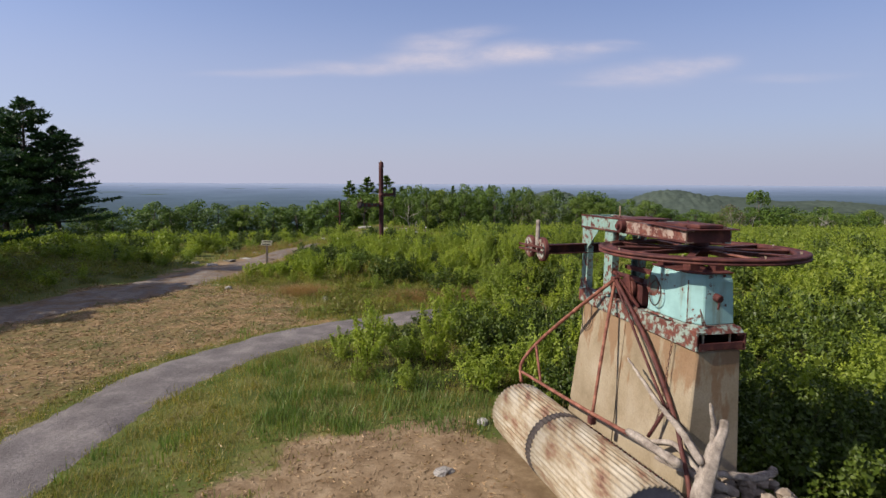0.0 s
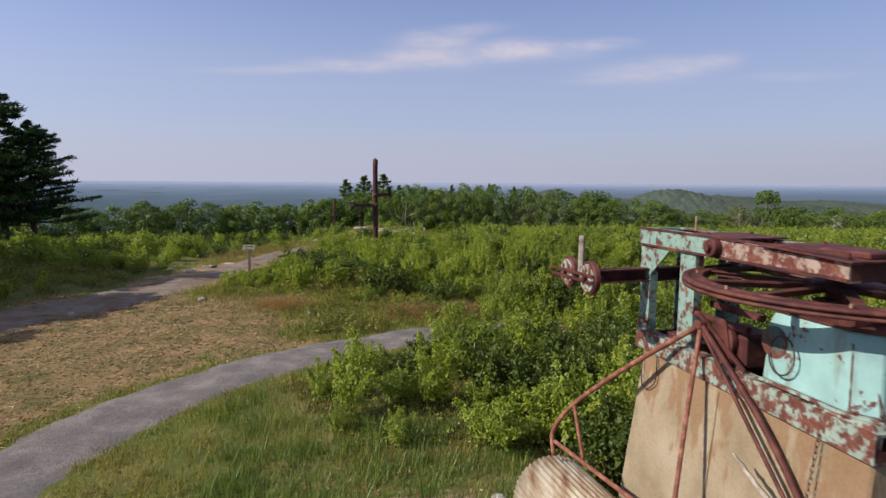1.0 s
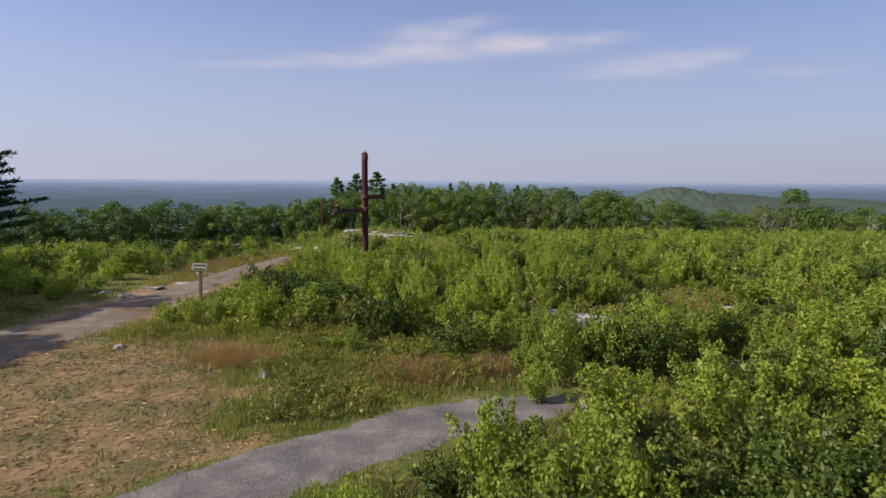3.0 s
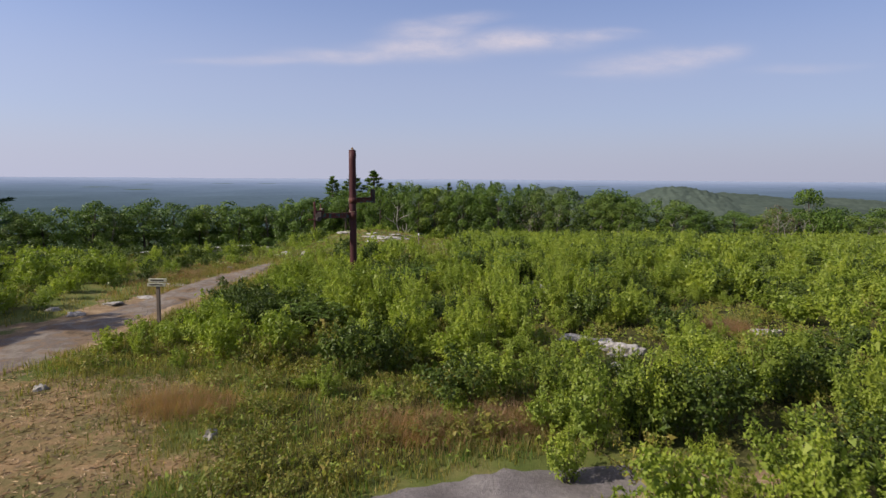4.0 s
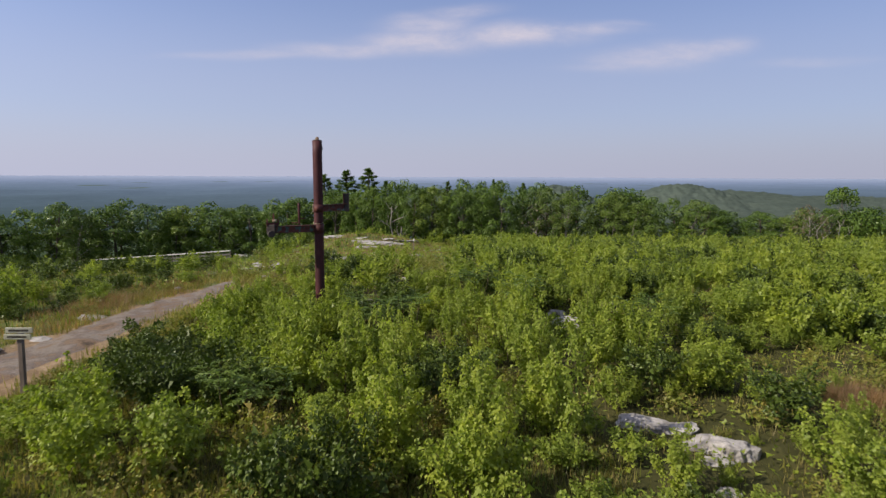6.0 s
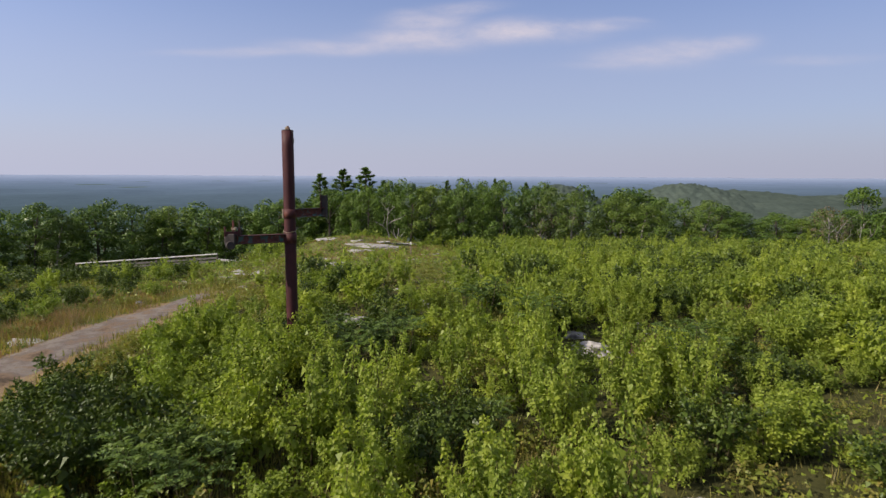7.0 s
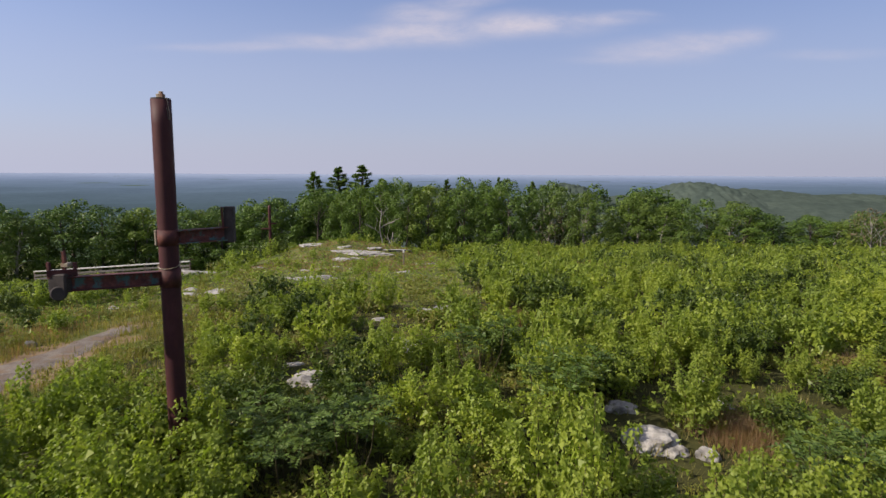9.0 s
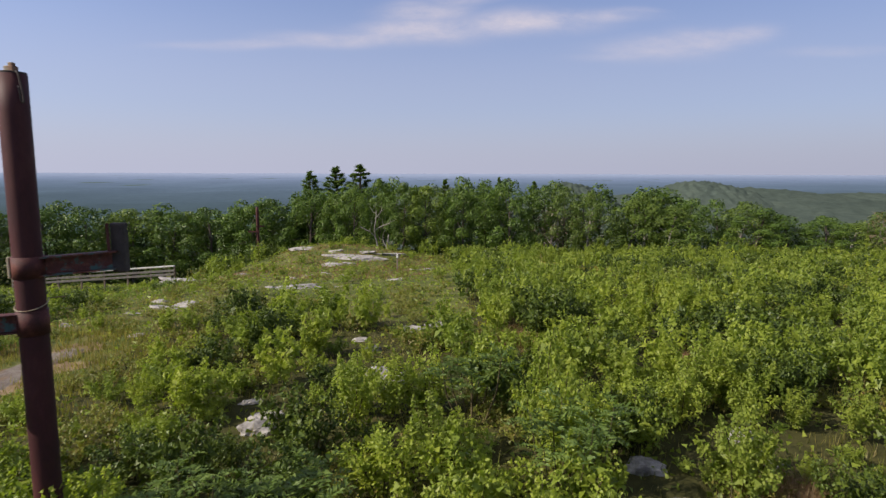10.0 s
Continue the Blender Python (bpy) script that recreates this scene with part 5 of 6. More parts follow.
def rock_cap(x, y):
    """Growth stays low on the near side of the bare rocks."""
    ahead = rocks_xy[:, 1] - y
    near = (np.abs(rocks_xy[:, 0] - x) < rocks_xy[:, 2] + 0.55) & (ahead > -0.3) & (ahead < 2.6) & (rocks_xy[:, 1] > 20) & (rocks_xy[:, 1] < 66) & (rocks_xy[:, 2] > 0.2)
    return float(np.min((0.22 + 0.28 * np.maximum(0, ahead[near])))) if near.any() else 9.0


def shrub_height(x, y):
    h = 1.15 + 0.75 * float(wave(x, y, 5, 6)) + 0.25 * float(wave(x, y, 2.6, 7))
    if math.hypot((x - 0.8) / 3.2, (y - 13.2) / 2.6) < 1:
        h = max(h, 1.45)
    lx, ly = (x - 3.27) * CI + (y - 4.98) * SI, -(x - 3.27) * SI + (y - 4.98) * CI
    if 0.5 < lx < 5 and -3 < ly < 3.6:
        return min(h, 0.5 + 0.16 * lx) if ly < 0.6 else 1.35
    if x < -0.8 and y < 15.5:
        h = min(max(h, 0.85), 1.1)
    if x > 4 and y < 16:
        h = max(h, 1.45)
    if y > 44:
        h += 0.35
    if -42 < x < -0.31 * (y - 12) and y > 36:
        return min(h, 0.45 if y > 50 else 0.95)
    if x < -17:
        h += 0.5
    return max(0.7, h)


# stands of one kind: centre, half-widths, kind, height
STANDS = [(-6.2, 27.9, 1.7, 1.4, "laurel", 1.4), (-7.8, 29.4, 1.2, 1.0, "laurel", 1.1), (-3.2, 35.0, 1.6, 0.9, "laurel", 1.25), (-2.3, 33.7, 1.0, 0.7, "sumac", 1.1), (-4.4, 26.6, 0.9, 0.7, "sumac", 1.0),
          (5.8, 27.4, 1.2, 1.0, "laurel", 1.1), (12.8, 33.1, 1.2, 1.0, "laurel", 1.0), (8.4, 42.6, 1.7, 1.3, "laurel", 1.25), (3.2, 37.8, 0.9, 0.8, "laurel", 1.1), (-0.3, 28.6, 1.0, 0.8, "laurel", 1.15),
          (0.5, 34.0, 1.1, 0.9, "bush", 1.4), (1.5, 31.4, 1.1, 1.4, "birch", 1.7), (2.2, 36.4, 0.9, 1.0, "birch", 1.75), (-2.2, 28.6, 1.2, 1.3, "birch", 1.6), (0.7, 26.4, 1.0, 1.0, "birch", 1.55), (3.4, 30.6, 0.9, 1.0, "birch", 1.45),
          (7.5, 30.8, 1.1, 1.0, "birch", 1.4), (6.3, 32.2, 1.2, 0.9, "laurel", 1.0), (-1.0, 38.2, 1.2, 0.9, "birch", 1.3), (5.4, 39.6, 1.4, 1.0, "birch", 1.5), (10.5, 36.0, 1.4, 1.0, "bush", 1.3), (-4.9, 30.2, 1.0, 0.9, "bush", 1.3)]


def stand_at(x, y):
    for cx, cy, rx, ry, kind, tall in STANDS:
        if math.hypot((x - cx) / rx, (y - cy) / ry) < 1:
            return kind, tall
    return None


def visible(x, y, margin=3.0):
    return abs(x - 0.1) < 0.80 * (y + 2.2) + margin


grow = random.Random(11)
near_list, mid_list, far_list = [], [], []
y = 3.0
while y < 79:
    gap = 1.08 if y < 40 else (1.2 if y < 50 else (1.5 if y < 62 else 1.75))
    x = -62.0
    while x < 62:
        px_, py_ = x + grow.uniform(-0.45, 0.45) * gap, y + grow.uniform(-0.45, 0.45) * gap
        x += gap
        if not visible(px_, py_) or not open_ground(px_, py_):
            continue
        if heath_zone(px_, py_):
            kind = "heath" if grow.random() < 0.8 else grow.choice(("bush", "birch"))
            size = grow.uniform(0.55, 1.0) * (0.6 if py_ > 54 else 1.0) if kind == "heath" else grow.uniform(0.4, 0.75)
        else:
            n = float(wave(px_, py_, 6.5, 9)) + grow.uniform(-0.5, 0.5)
            kind = "birch" if n > 0.02 else ("bush" if n > -0.5 or not (-3 < px_ < 5 and 28 < py_ < 40) else "sumac")
            if grow.random() < 0.10:
                kind = "heath"
            if math.hypot((px_ - 0.8) / 3.4, (py_ - 13.2) / 3.0) < 1 or (px_ > 2.4 and py_ < 15.5):
                kind = "laurel" if grow.random() < (0.75 if px_ > 2.4 else 0.5 if py_ > 12 else 0.0) else ("bush" if grow.random() < 0.7 else "birch")
            elif math.hypot((px_ + 6.2) / 2.2, (py_ - 28.4) / 2.2) < 1 or math.hypot(px_ + 2.4, py_ - 37) < 1.9:
                kind = "laurel" if grow.random() < 0.6 else "bush"
            elif float(wave(px_, py_, 4.2, 21)) > 0.32 and kind != "heath":
                kind = "laurel"
            size = 1.14 * shrub_height(px_, py_) * grow.choice((0.42, 0.5, 0.62, 0.8, 0.95, 1.1, 1.25, 1.4))
            size = min(size, (0.48 if py_ > 50 else 0.95) if -42 < px_ < -0.31 * (py_ - 12) and py_ > 36 else 1.5)
            if px_ < -7.5 and 24 < py_ < 34:
                size = min(size, 0.9)
            if px_ < -13.5 and py_ > 36:
                kind = grow.choice(("laurel", "laurel", "bush", "birch", "heath"))
            d = line_dist(px_, py_, ROAD_LINE)
            if d < 2.6:
                kind, size = "heath", grow.uniform(0.45, 0.8)
            elif d < 4:
                size = min(size, 0.75)
            if float(wave(px_, py_, 3.4, 31)) < -0.42 and py_ > 16 and -9 < px_:
                kind, size = "heath", grow.uniform(0.55, 1.0)
        size = min(size, rock_cap(px_, py_))
        stand = stand_at(px_, py_)
        if stand and not heath_zone(px_, py_):
            kind, size = stand[0], stand[1] * grow.uniform(0.85, 1.12)
        item = (kind, grow.randrange(3), px_, py_, grow.uniform(0, 6.28), size)
        reach = max(8.0, py_ - 27.2, abs(px_) / 0.77)
        (near_list if reach < 12 else (mid_list if reach < 23 else far_list)).append(item)
    y += gap * 0.92

for k in range(9):
    a = 0.7 * k
    near_list.append(("birch" if k % 3 else "bush", k % 3, -4.1 + (0.6 + 0.1 * k) * math.cos(a), 32.5 + (0.6 + 0.1 * k) * math.sin(a), a, 1.2 + 0.1 * (k % 4)))
for k in range(16):
    lx, ly = 1.15 + 0.75 * (k % 4) + 0.2 * math.sin(5 * k), 0.7 + 0.95 * (k // 4)
    near_list.append(("laurel", k % 3, 3.27 + lx * CI - ly * SI, 4.98 + lx * SI + ly * CI, k * 1.9, 1.3 + 0.2 * math.sin(3 * k)))
for k in range(360):
    fx, fy = grow.uniform(-10, 14), grow.uniform(19, 48)
    if open_ground(fx, fy) and visible(fx, fy) and not heath_zone(fx, fy):
        mid_list.append(("heath" if k % 3 else "bush", k % 3, fx, fy, k * 1.3, min(rock_cap(fx, fy), grow.uniform(0.6, 1.0) * (1.0 if k % 3 else 0.65))))
near_list.sort(key=lambda i: abs(i[2] - 0.5) + 0.05 * abs(i[3] - 24))
MASTER = {}
for key, (leaf_geo, stem_geo) in CLOSE.items():
    MASTER[key] = (tri_mesh("foliage", *leaf_geo, MATS[key[0]]), tri_mesh("stem", *stem_geo, M_STEM))
for kind, v, x, y, turn, size in near_list[:300]:
    sh = tagged(empty("shrub", Matrix.Translation((x, y, float(land(x, y)))) @ Matrix.Rotation(turn, 4, "Z") @ Matrix.Diagonal((min(size, 1.2), min(size, 1.2), size, 1))),
                LABELS[kind], "shrub", "shrubs on the summit")
    for nm, me in zip(("foliage", "stem"), MASTER[kind, v]):
        p = new(nm, me)
        p.parent = sh


def thicket(items, shapes, label):
    """The rest of the growth of one kind, joined."""
    for kind in KINDS:
        geos = [moved(shapes[k, v][0], x, y, float(land(x, y)), turn, min(size, 1.15), max(1.0, size / 1.15)) for k, v, x, y, turn, size in items if k == kind]
        if geos:
            tagged(npart("shrubs", joined(geos), MATS[kind], None, label + " of " + LABELS[kind] + "s"), category="shrubs", kind="stuff")


thicket(near_list[300:], CLOSE, "thick growth")
thicket(mid_list, MIDDLE, "wide growth")
for k in range(420):
    ox, oy = grow.uniform(-6, 34), grow.uniform(-8, 26)
    if not visible(ox, oy) and ox > 4.5 and oy > -6 + 0.1 * ox:
        far_list.append(("bush", "heath", "birch", "laurel")[k % 4:k % 4 + 1] + (k % 3, ox, oy, k * 1.1, grow.uniform(0.8, 1.6)))
hedge = random.Random(8)
x = -70.0
while x < 74:
    e = float(np.interp(x, [-75, -48, -36, -28, -21, -12, -3, 10, 24, 38, 60, 80], [60, 72, 80, 84, 84, 82, 81, 80, 78, 76, 76, 70])) - 1.5
    if visible(x, e) and not -40 < x < -19:
        far_list.append((hedge.choice(("bush", "bush", "birch")), hedge.randrange(3), x, e + hedge.uniform(-1.5, 1.0), hedge.uniform(0, 6.28), hedge.uniform(1.1, 2.2)))
    x += 1.3
thicket(far_list, FAR, "distant growth")


# ---- grass, litter and low cover ----
def tufts(seed, n, area, keep, material, label, height, blades=9, width=0.012, spread=0.12, lean=0.45, name="grass", soft=False):
    rs = np.random.RandomState(seed)
    x0, x1, y0, y1 = area
    if soft:
        px_, py_ = rs.normal((x0 + x1) / 2, (x1 - x0) / 3.2, n), rs.normal((y0 + y1) / 2, (y1 - y0) / 3.2, n)
    else:
        px_, py_ = rs.uniform(x0, x1, n), rs.uniform(y0, y1, n)
    ok = keep(px_, py_, rs) & (np.abs(px_ - 0.1) < 0.80 * (py_ + 2.2) + 3)
    px_, py_ = px_[ok], py_[ok]
    m = len(px_) * blades
    bx = np.repeat(px_, blades) + rs.normal(0, spread * 0.5, m)
    by = np.repeat(py_, blades) + rs.normal(0, spread * 0.5, m)
    bz = land(bx, by) - 0.01
    h = height * np.repeat(rs.uniform(0.5, 1.2, len(px_)), blades) * rs.uniform(0.6, 1.15, m)
    a = rs.uniform(0, 2 * math.pi, m)
    ln = h * lean * rs.uniform(0.1, 1.2, m)
    dx, dy = np.cos(a), np.sin(a)
    w = width * rs.uniform(0.6, 1.3, m)
    base = np.stack([bx, by, bz], -1)
    sd = np.stack([-dy * w, dx * w, 0 * w], -1)
    tip = base + np.stack([dx * ln, dy * ln, h], -1)
    V = np.stack([base - sd, base + sd, tip], 1).reshape(-1, 3)
    F = np.arange(m * 3).reshape(-1, 3)
    return tagged(npart(name, (V, F), material, None, label), category="grass", kind="stuff")


def off_ways(x, y, a=0.95, b=0.9):
    verge = np.interp(y, ROAD_LINE[:, 1], ROAD_HALF) - 0.95
    return (line_dist(x, y, PATH_LINE) > a) & (line_dist(x, y, ROAD_LINE) > b + verge)


def off_pier(x, y):
    lx, ly = (x - 3.27) * CI + (y - 4.98) * SI, -(x - 3.27) * SI + (y - 4.98) * CI
    return ~((lx > -1.35) & (lx < 0.7) & (ly > -0.6) & (ly < 3.6))


tufts(8, 9000, (-9, 4.5, 3, 17), lambda x, y, r: off_ways(x, y, 0.84) & off_pier(x, y) & (in_mulch(x, y) < 0.1) & (in_bare(x, y) < r.uniform(-0.5, 0.9, len(x))) & (wave(x, y, 1.9, 17) > r.uniform(-0.7, 0.6, len(x))),
      G_GRASS, "short patchy dry turf", 0.085, 14, 0.010, 0.3, 0.8)
tufts(1, 6000, (-9, 4.5, 3, 17), lambda x, y, r: off_ways(x, y, 0.9) & off_pier(x, y) & (in_mulch(x, y) < 0.1) & (in_bare(x, y) < r.uniform(-0.6, 0.35, len(x))) & (wave(x, y, 3.1, 14) > r.uniform(-0.8, 0.5, len(x))),
      G_GRASS, "olive and straw-coloured meadow grass", 0.17, 13, 0.008, 0.25, 0.6)
tufts(2, 1500, (-6, 4.5, 4, 17), lambda x, y, r: off_ways(x, y, 1.0) & off_pier(x, y) & (in_bare(x, y) < 0.5) & (wave(x, y, 3.5, 5) > 0.15),
      G_GREEN, "fresh green grass tufts", 0.24, 18, 0.009, 0.22)
tufts(25, 300, (-3.4, 1.2, 8.4, 11.4), lambda x, y, r: off_ways(x, y, 1.2) & off_pier(x, y) & (wave(x, y, 2.2, 33) > r.uniform(-0.7, 0.3, len(x))), G_GREEN, "long green grass along the foot of the bushes", 0.32, 18, 0.008, 0.25, 0.7)
tufts(3, 6500, (-10, 2.5, 17, 30), lambda x, y, r: off_ways(x, y, 1.0) & (in_mulch(x, y) < r.uniform(-0.5, 1.4, len(x)) ** 3), G_GRASS, "tan-green grass beside the mulch", 0.20, 10, 0.010, 0.24)
tufts(18, 3600, (-40, -12, 34, 60), lambda x, y, r: off_ways(x, y, 1.0, 1.1) & (wave(x, y, 5, 9) > r.uniform(-0.4, 0.4, len(x))), G_GREEN, "green herbs and grass beyond the track", 0.34, 9, 0.018, 0.35)
tufts(4, 4600, (-40, -10, 14, 58), lambda x, y, r: off_ways(x, y, 1.0, 1.0) & (in_mulch(x, y) < -0.1), G_GRASS, "dry meadow grass beyond the track", 0.22, 9, 0.015, 0.3)
tufts(14, 5200, (-13, -4, 22, 50), lambda x, y, r: off_ways(x, y, 1.0, 0.8) & (in_mulch(x, y) < -0.1) & (line_dist(x, y, ROAD_LINE) < r.uniform(0.8, 4.5, len(x))), G_GRASS, "olive grass along the track", 0.26, 10, 0.012, 0.3)
tufts(15, 2600, (-10, 2.5, 17, 27), lambda x, y, r: off_ways(x, y, 1.0) & (in_mulch(x, y) < 0) & (wave(x, y, 2.4, 3) > r.uniform(-0.5, 0.6, len(x))), G_GREEN, "fresh green grass north of the path", 0.2, 14, 0.010, 0.25)
tufts(24, 2600, (-9, 1, 3, 18), lambda x, y, r: (line_dist(x, y, PATH_LINE) > r.uniform(0.78, 1.0, len(x))) & (line_dist(x, y, PATH_LINE) < 1.45) & (wave(x, y, 1.6, 27) > r.uniform(-0.8, 0.3, len(x))), G_GRASS, "short grass fringe along the footpath", 0.09, 10, 0.009, 0.2, 0.8)
tufts(5, 4600, (-14, -2, 3, 24), lambda x, y, r: (in_mulch(x, y) > 0) & (wave(x, y, 2.8, 8) > r.uniform(-0.1, 0.7, len(x))), G_GREEN, "thin grass sprouting through the mulch", 0.075, 8, 0.012, 0.3)
tufts(19, 5200, (-9, 18, 20, 50), lambda x, y, r: off_ways(x, y, 1.2, 1.2) & (wave(x, y, 2.9, 19) > r.uniform(-0.7, 0.5, len(x))), G_GRASS, "olive grass between the shrubs", 0.26, 8, 0.010, 0.3, 0.6)
tufts(16, 1500, (-13, -1, 58, 73.5), lambda x, y, r: wave(x, y, 3.4, 6) > r.uniform(-0.6, 0.4, len(x)), G_RED, "rusty brown heath grass on the rocky knoll", 0.22, 9, 0.016, 0.5)
tufts(17, 700, (-14.5, -11.5, 33, 46), lambda x, y, r: off_ways(x, y, 1.0, 0.9) & (wave(x, y, 4.4, 16) > r.uniform(-0.2, 0.5, len(x))), G_RED, "tan dry grass beside the track", 0.3, 9, 0.012, 0.4)
for k, (x, y, rx, ry) in enumerate(((-5.7, 21.7, 0.8, 0.5), (-1.0, 20.6, 0.9, 0.5), (0.6, 21.0, 0.8, 0.5), (-13.0, 37.6, 0.9, 2.2), (10.4, 38.6, 0.7, 0.7), (6.9, 42.2, 0.5, 0.9), (8.4, 28.3, 0.7, 0.5), (2.2, 44.4, 1.2, 1.0), (5.3, 35.0, 0.5, 0.6))):
    tufts(20 + k, 420, (x - rx, x + rx, y - ry, y + ry), lambda px_, py_, r, x=x, y=y, rx=rx, ry=ry: off_ways(px_, py_), G_RED,
          "reddish-tan grass in seed", 0.40, 12, 0.004, 0.34, 0.85, "grass", True)


def litter(seed, n):
    """Wood chips and straw strewn over the mulched clearing."""
    rs = np.random.RandomState(seed)
    x, y = rs.uniform(-16, -2, n), rs.uniform(2, 25, n)
    ok = (in_mulch(x, y) > rs.uniform(-0.6, 0.3, n)) & off_ways(x, y, 1.0, 0.7) & (np.abs(x - 0.1) < 0.80 * (y + 2.2) + 2)
    x, y = x[ok], y[ok]
    m = len(x)
    base = np.stack([x, y, land(x, y) + rs.uniform(0.002, 0.015, m)], -1)
    a = rs.uniform(0, 2 * math.pi, m)
    way = np.stack([np.cos(a), np.sin(a), rs.uniform(-0.05, 0.12, m)], -1)
    return leaves(rs, base, way, 0.14, 0.022, 0.1)


def debris(seed, n):
    """Dry stalks and crumbs on the bare soil."""
    rs = np.random.RandomState(seed)
    x, y = rs.uniform(-4.5, 3, n), rs.uniform(3.2, 10, n)
    ok = (in_bare(x, y) > rs.uniform(-0.8, 0.6, n)) & off_pier(x, y) & off_ways(x, y)
    x, y = x[ok], y[ok]
    m = len(x)
    base = np.stack([x, y, land(x, y) + 0.006], -1)
    a = rs.uniform(0, 2 * math.pi, m)
    return leaves(rs, base, np.stack([np.cos(a), np.sin(a), rs.uniform(0, 0.25, m)], -1), 0.085, 0.022, 0.15)


tagged(npart("dry_stalks", debris(12, 5200), G_STRAW, None, "dry stalks and crumbs on bare sandy soil"), category="dry grass", kind="stuff")
tagged(npart("wood_chips", litter(6, 42000), G_STRAW, None, "tan wood chips and straw strewn over the clearing"), category="wood chips", kind="stuff")


def cover(seed, n):
    """Small leaves filling the ground between the shrubs."""
    rs = np.random.RandomState(seed)
    y = 4 + 74 * rs.uniform(0, 1, n) ** 1.25
    x = 0.1 + (rs.uniform(-1, 1, n)) * (0.80 * (y + 2.2) + 2)
    ok = off_ways(x, y, 1.2, 1.2) & (in_mulch(x, y) < -0.3) & (in_bare(x, y) < -0.3) & off_pier(x, y)
    ok &= ~((x < 1.9) & (y < np.where(x > -5, 10.4 + 1.5 * np.maximum(0, -1.6 - x), 12.6 - 0.45 * (x + 3))))
    ok &= ~((x < -11) & (x > -17) & (y < 40))
    x, y = x[ok], y[ok]
    m = len(x)
    base = np.stack([x, y, land(x, y) + rs.uniform(0.01, 0.2, m)], -1)
    way = rs.normal(0, 1, (m, 3)) * [1, 1, 0.4]
    L = 0.055 + 0.0022 * y
    V, F = leaves(rs, base, way, 1.0, 0.62, simple=True)
    V = V.reshape(m, 3, 3)
    V = base[:, None] + (V - base[:, None]) * L[:, None, None]
    return V.reshape(-1, 3), F


tagged(npart("ground_cover", cover(9, 90000), G_BUSH, None, "low leafy undergrowth between the shrubs"), category="undergrowth", kind="stuff")


# ---- trees ----
def broadleaf(seed, height, crown, clumps, per, leaf, bare=0.3):
    """Trunk, limbs and a crown of many separate leaf clumps."""
    rs = np.random.RandomState(seed)
    lean = rs.normal(0, 0.04, 2) * height
    t = np.linspace(0, 1, 7)
    tr = np.stack([lean[0] * t ** 2 + 0.06 * np.sin(4 * t + seed), lean[1] * t ** 2, height * 0.8 * t - 0.3], -1)
    r0 = 0.02 * height
    wood = [tube(tr, np.linspace(r0, r0 * 0.25, 7), 6, False)]
    base, way, face = [], [], []
    for k in range(clumps):
        f = (k + 0.5) / clumps
        a = 2.4 * k + rs.uniform(-0.4, 0.4)
        z = bare + (0.97 - bare) * f
        reach = crown * math.sin(math.pi * min(1, 0.22 + 0.74 * f)) ** 0.6 * rs.uniform(0.55, 1.0) * (0.35 if f > 0.9 else 1)
        c = np.array([lean[0] * z + math.cos(a) * reach, lean[1] * z + math.sin(a) * reach, height * z - 0.05 * height])
        s = tr[min(6, int(z * 6.5))] * [1, 1, 0.82]
        mid = (s + c) / 2 + [0, 0, 0.06 * height]
        if k % 2:
            wood.append(tube([s, mid, c], [r0 * 0.32, r0 * 0.18, r0 * 0.05], 3, False))
        d = rs.normal(0, 1, (per, 3)) + [math.cos(a) * 0.35, math.sin(a) * 0.35, 0.45]
        d /= np.linalg.norm(d, axis=1)[:, None]
        rad = crown * rs.uniform(0.26, 0.42)
        bump = 1 + 0.22 * np.sin(5 * d[:, :1] + k) * np.sin(5 * d[:, 1:2] + 2 * k)
        base.append(c + d * [1, 1, 0.78] * rad * bump * rs.uniform(0.55, 1.0, (per, 1)) ** 0.5)
        way.append(np.cross(d, rs.normal(0, 1, (per, 3))) + d * 0.35)
        face.append(d * 1.1 + [0, 0, 0.3])
    return leaves(rs, np.concatenate(base), np.concatenate(way), leaf, leaf * 0.75, 0.25, np.concatenate(face), True), joined(wood)


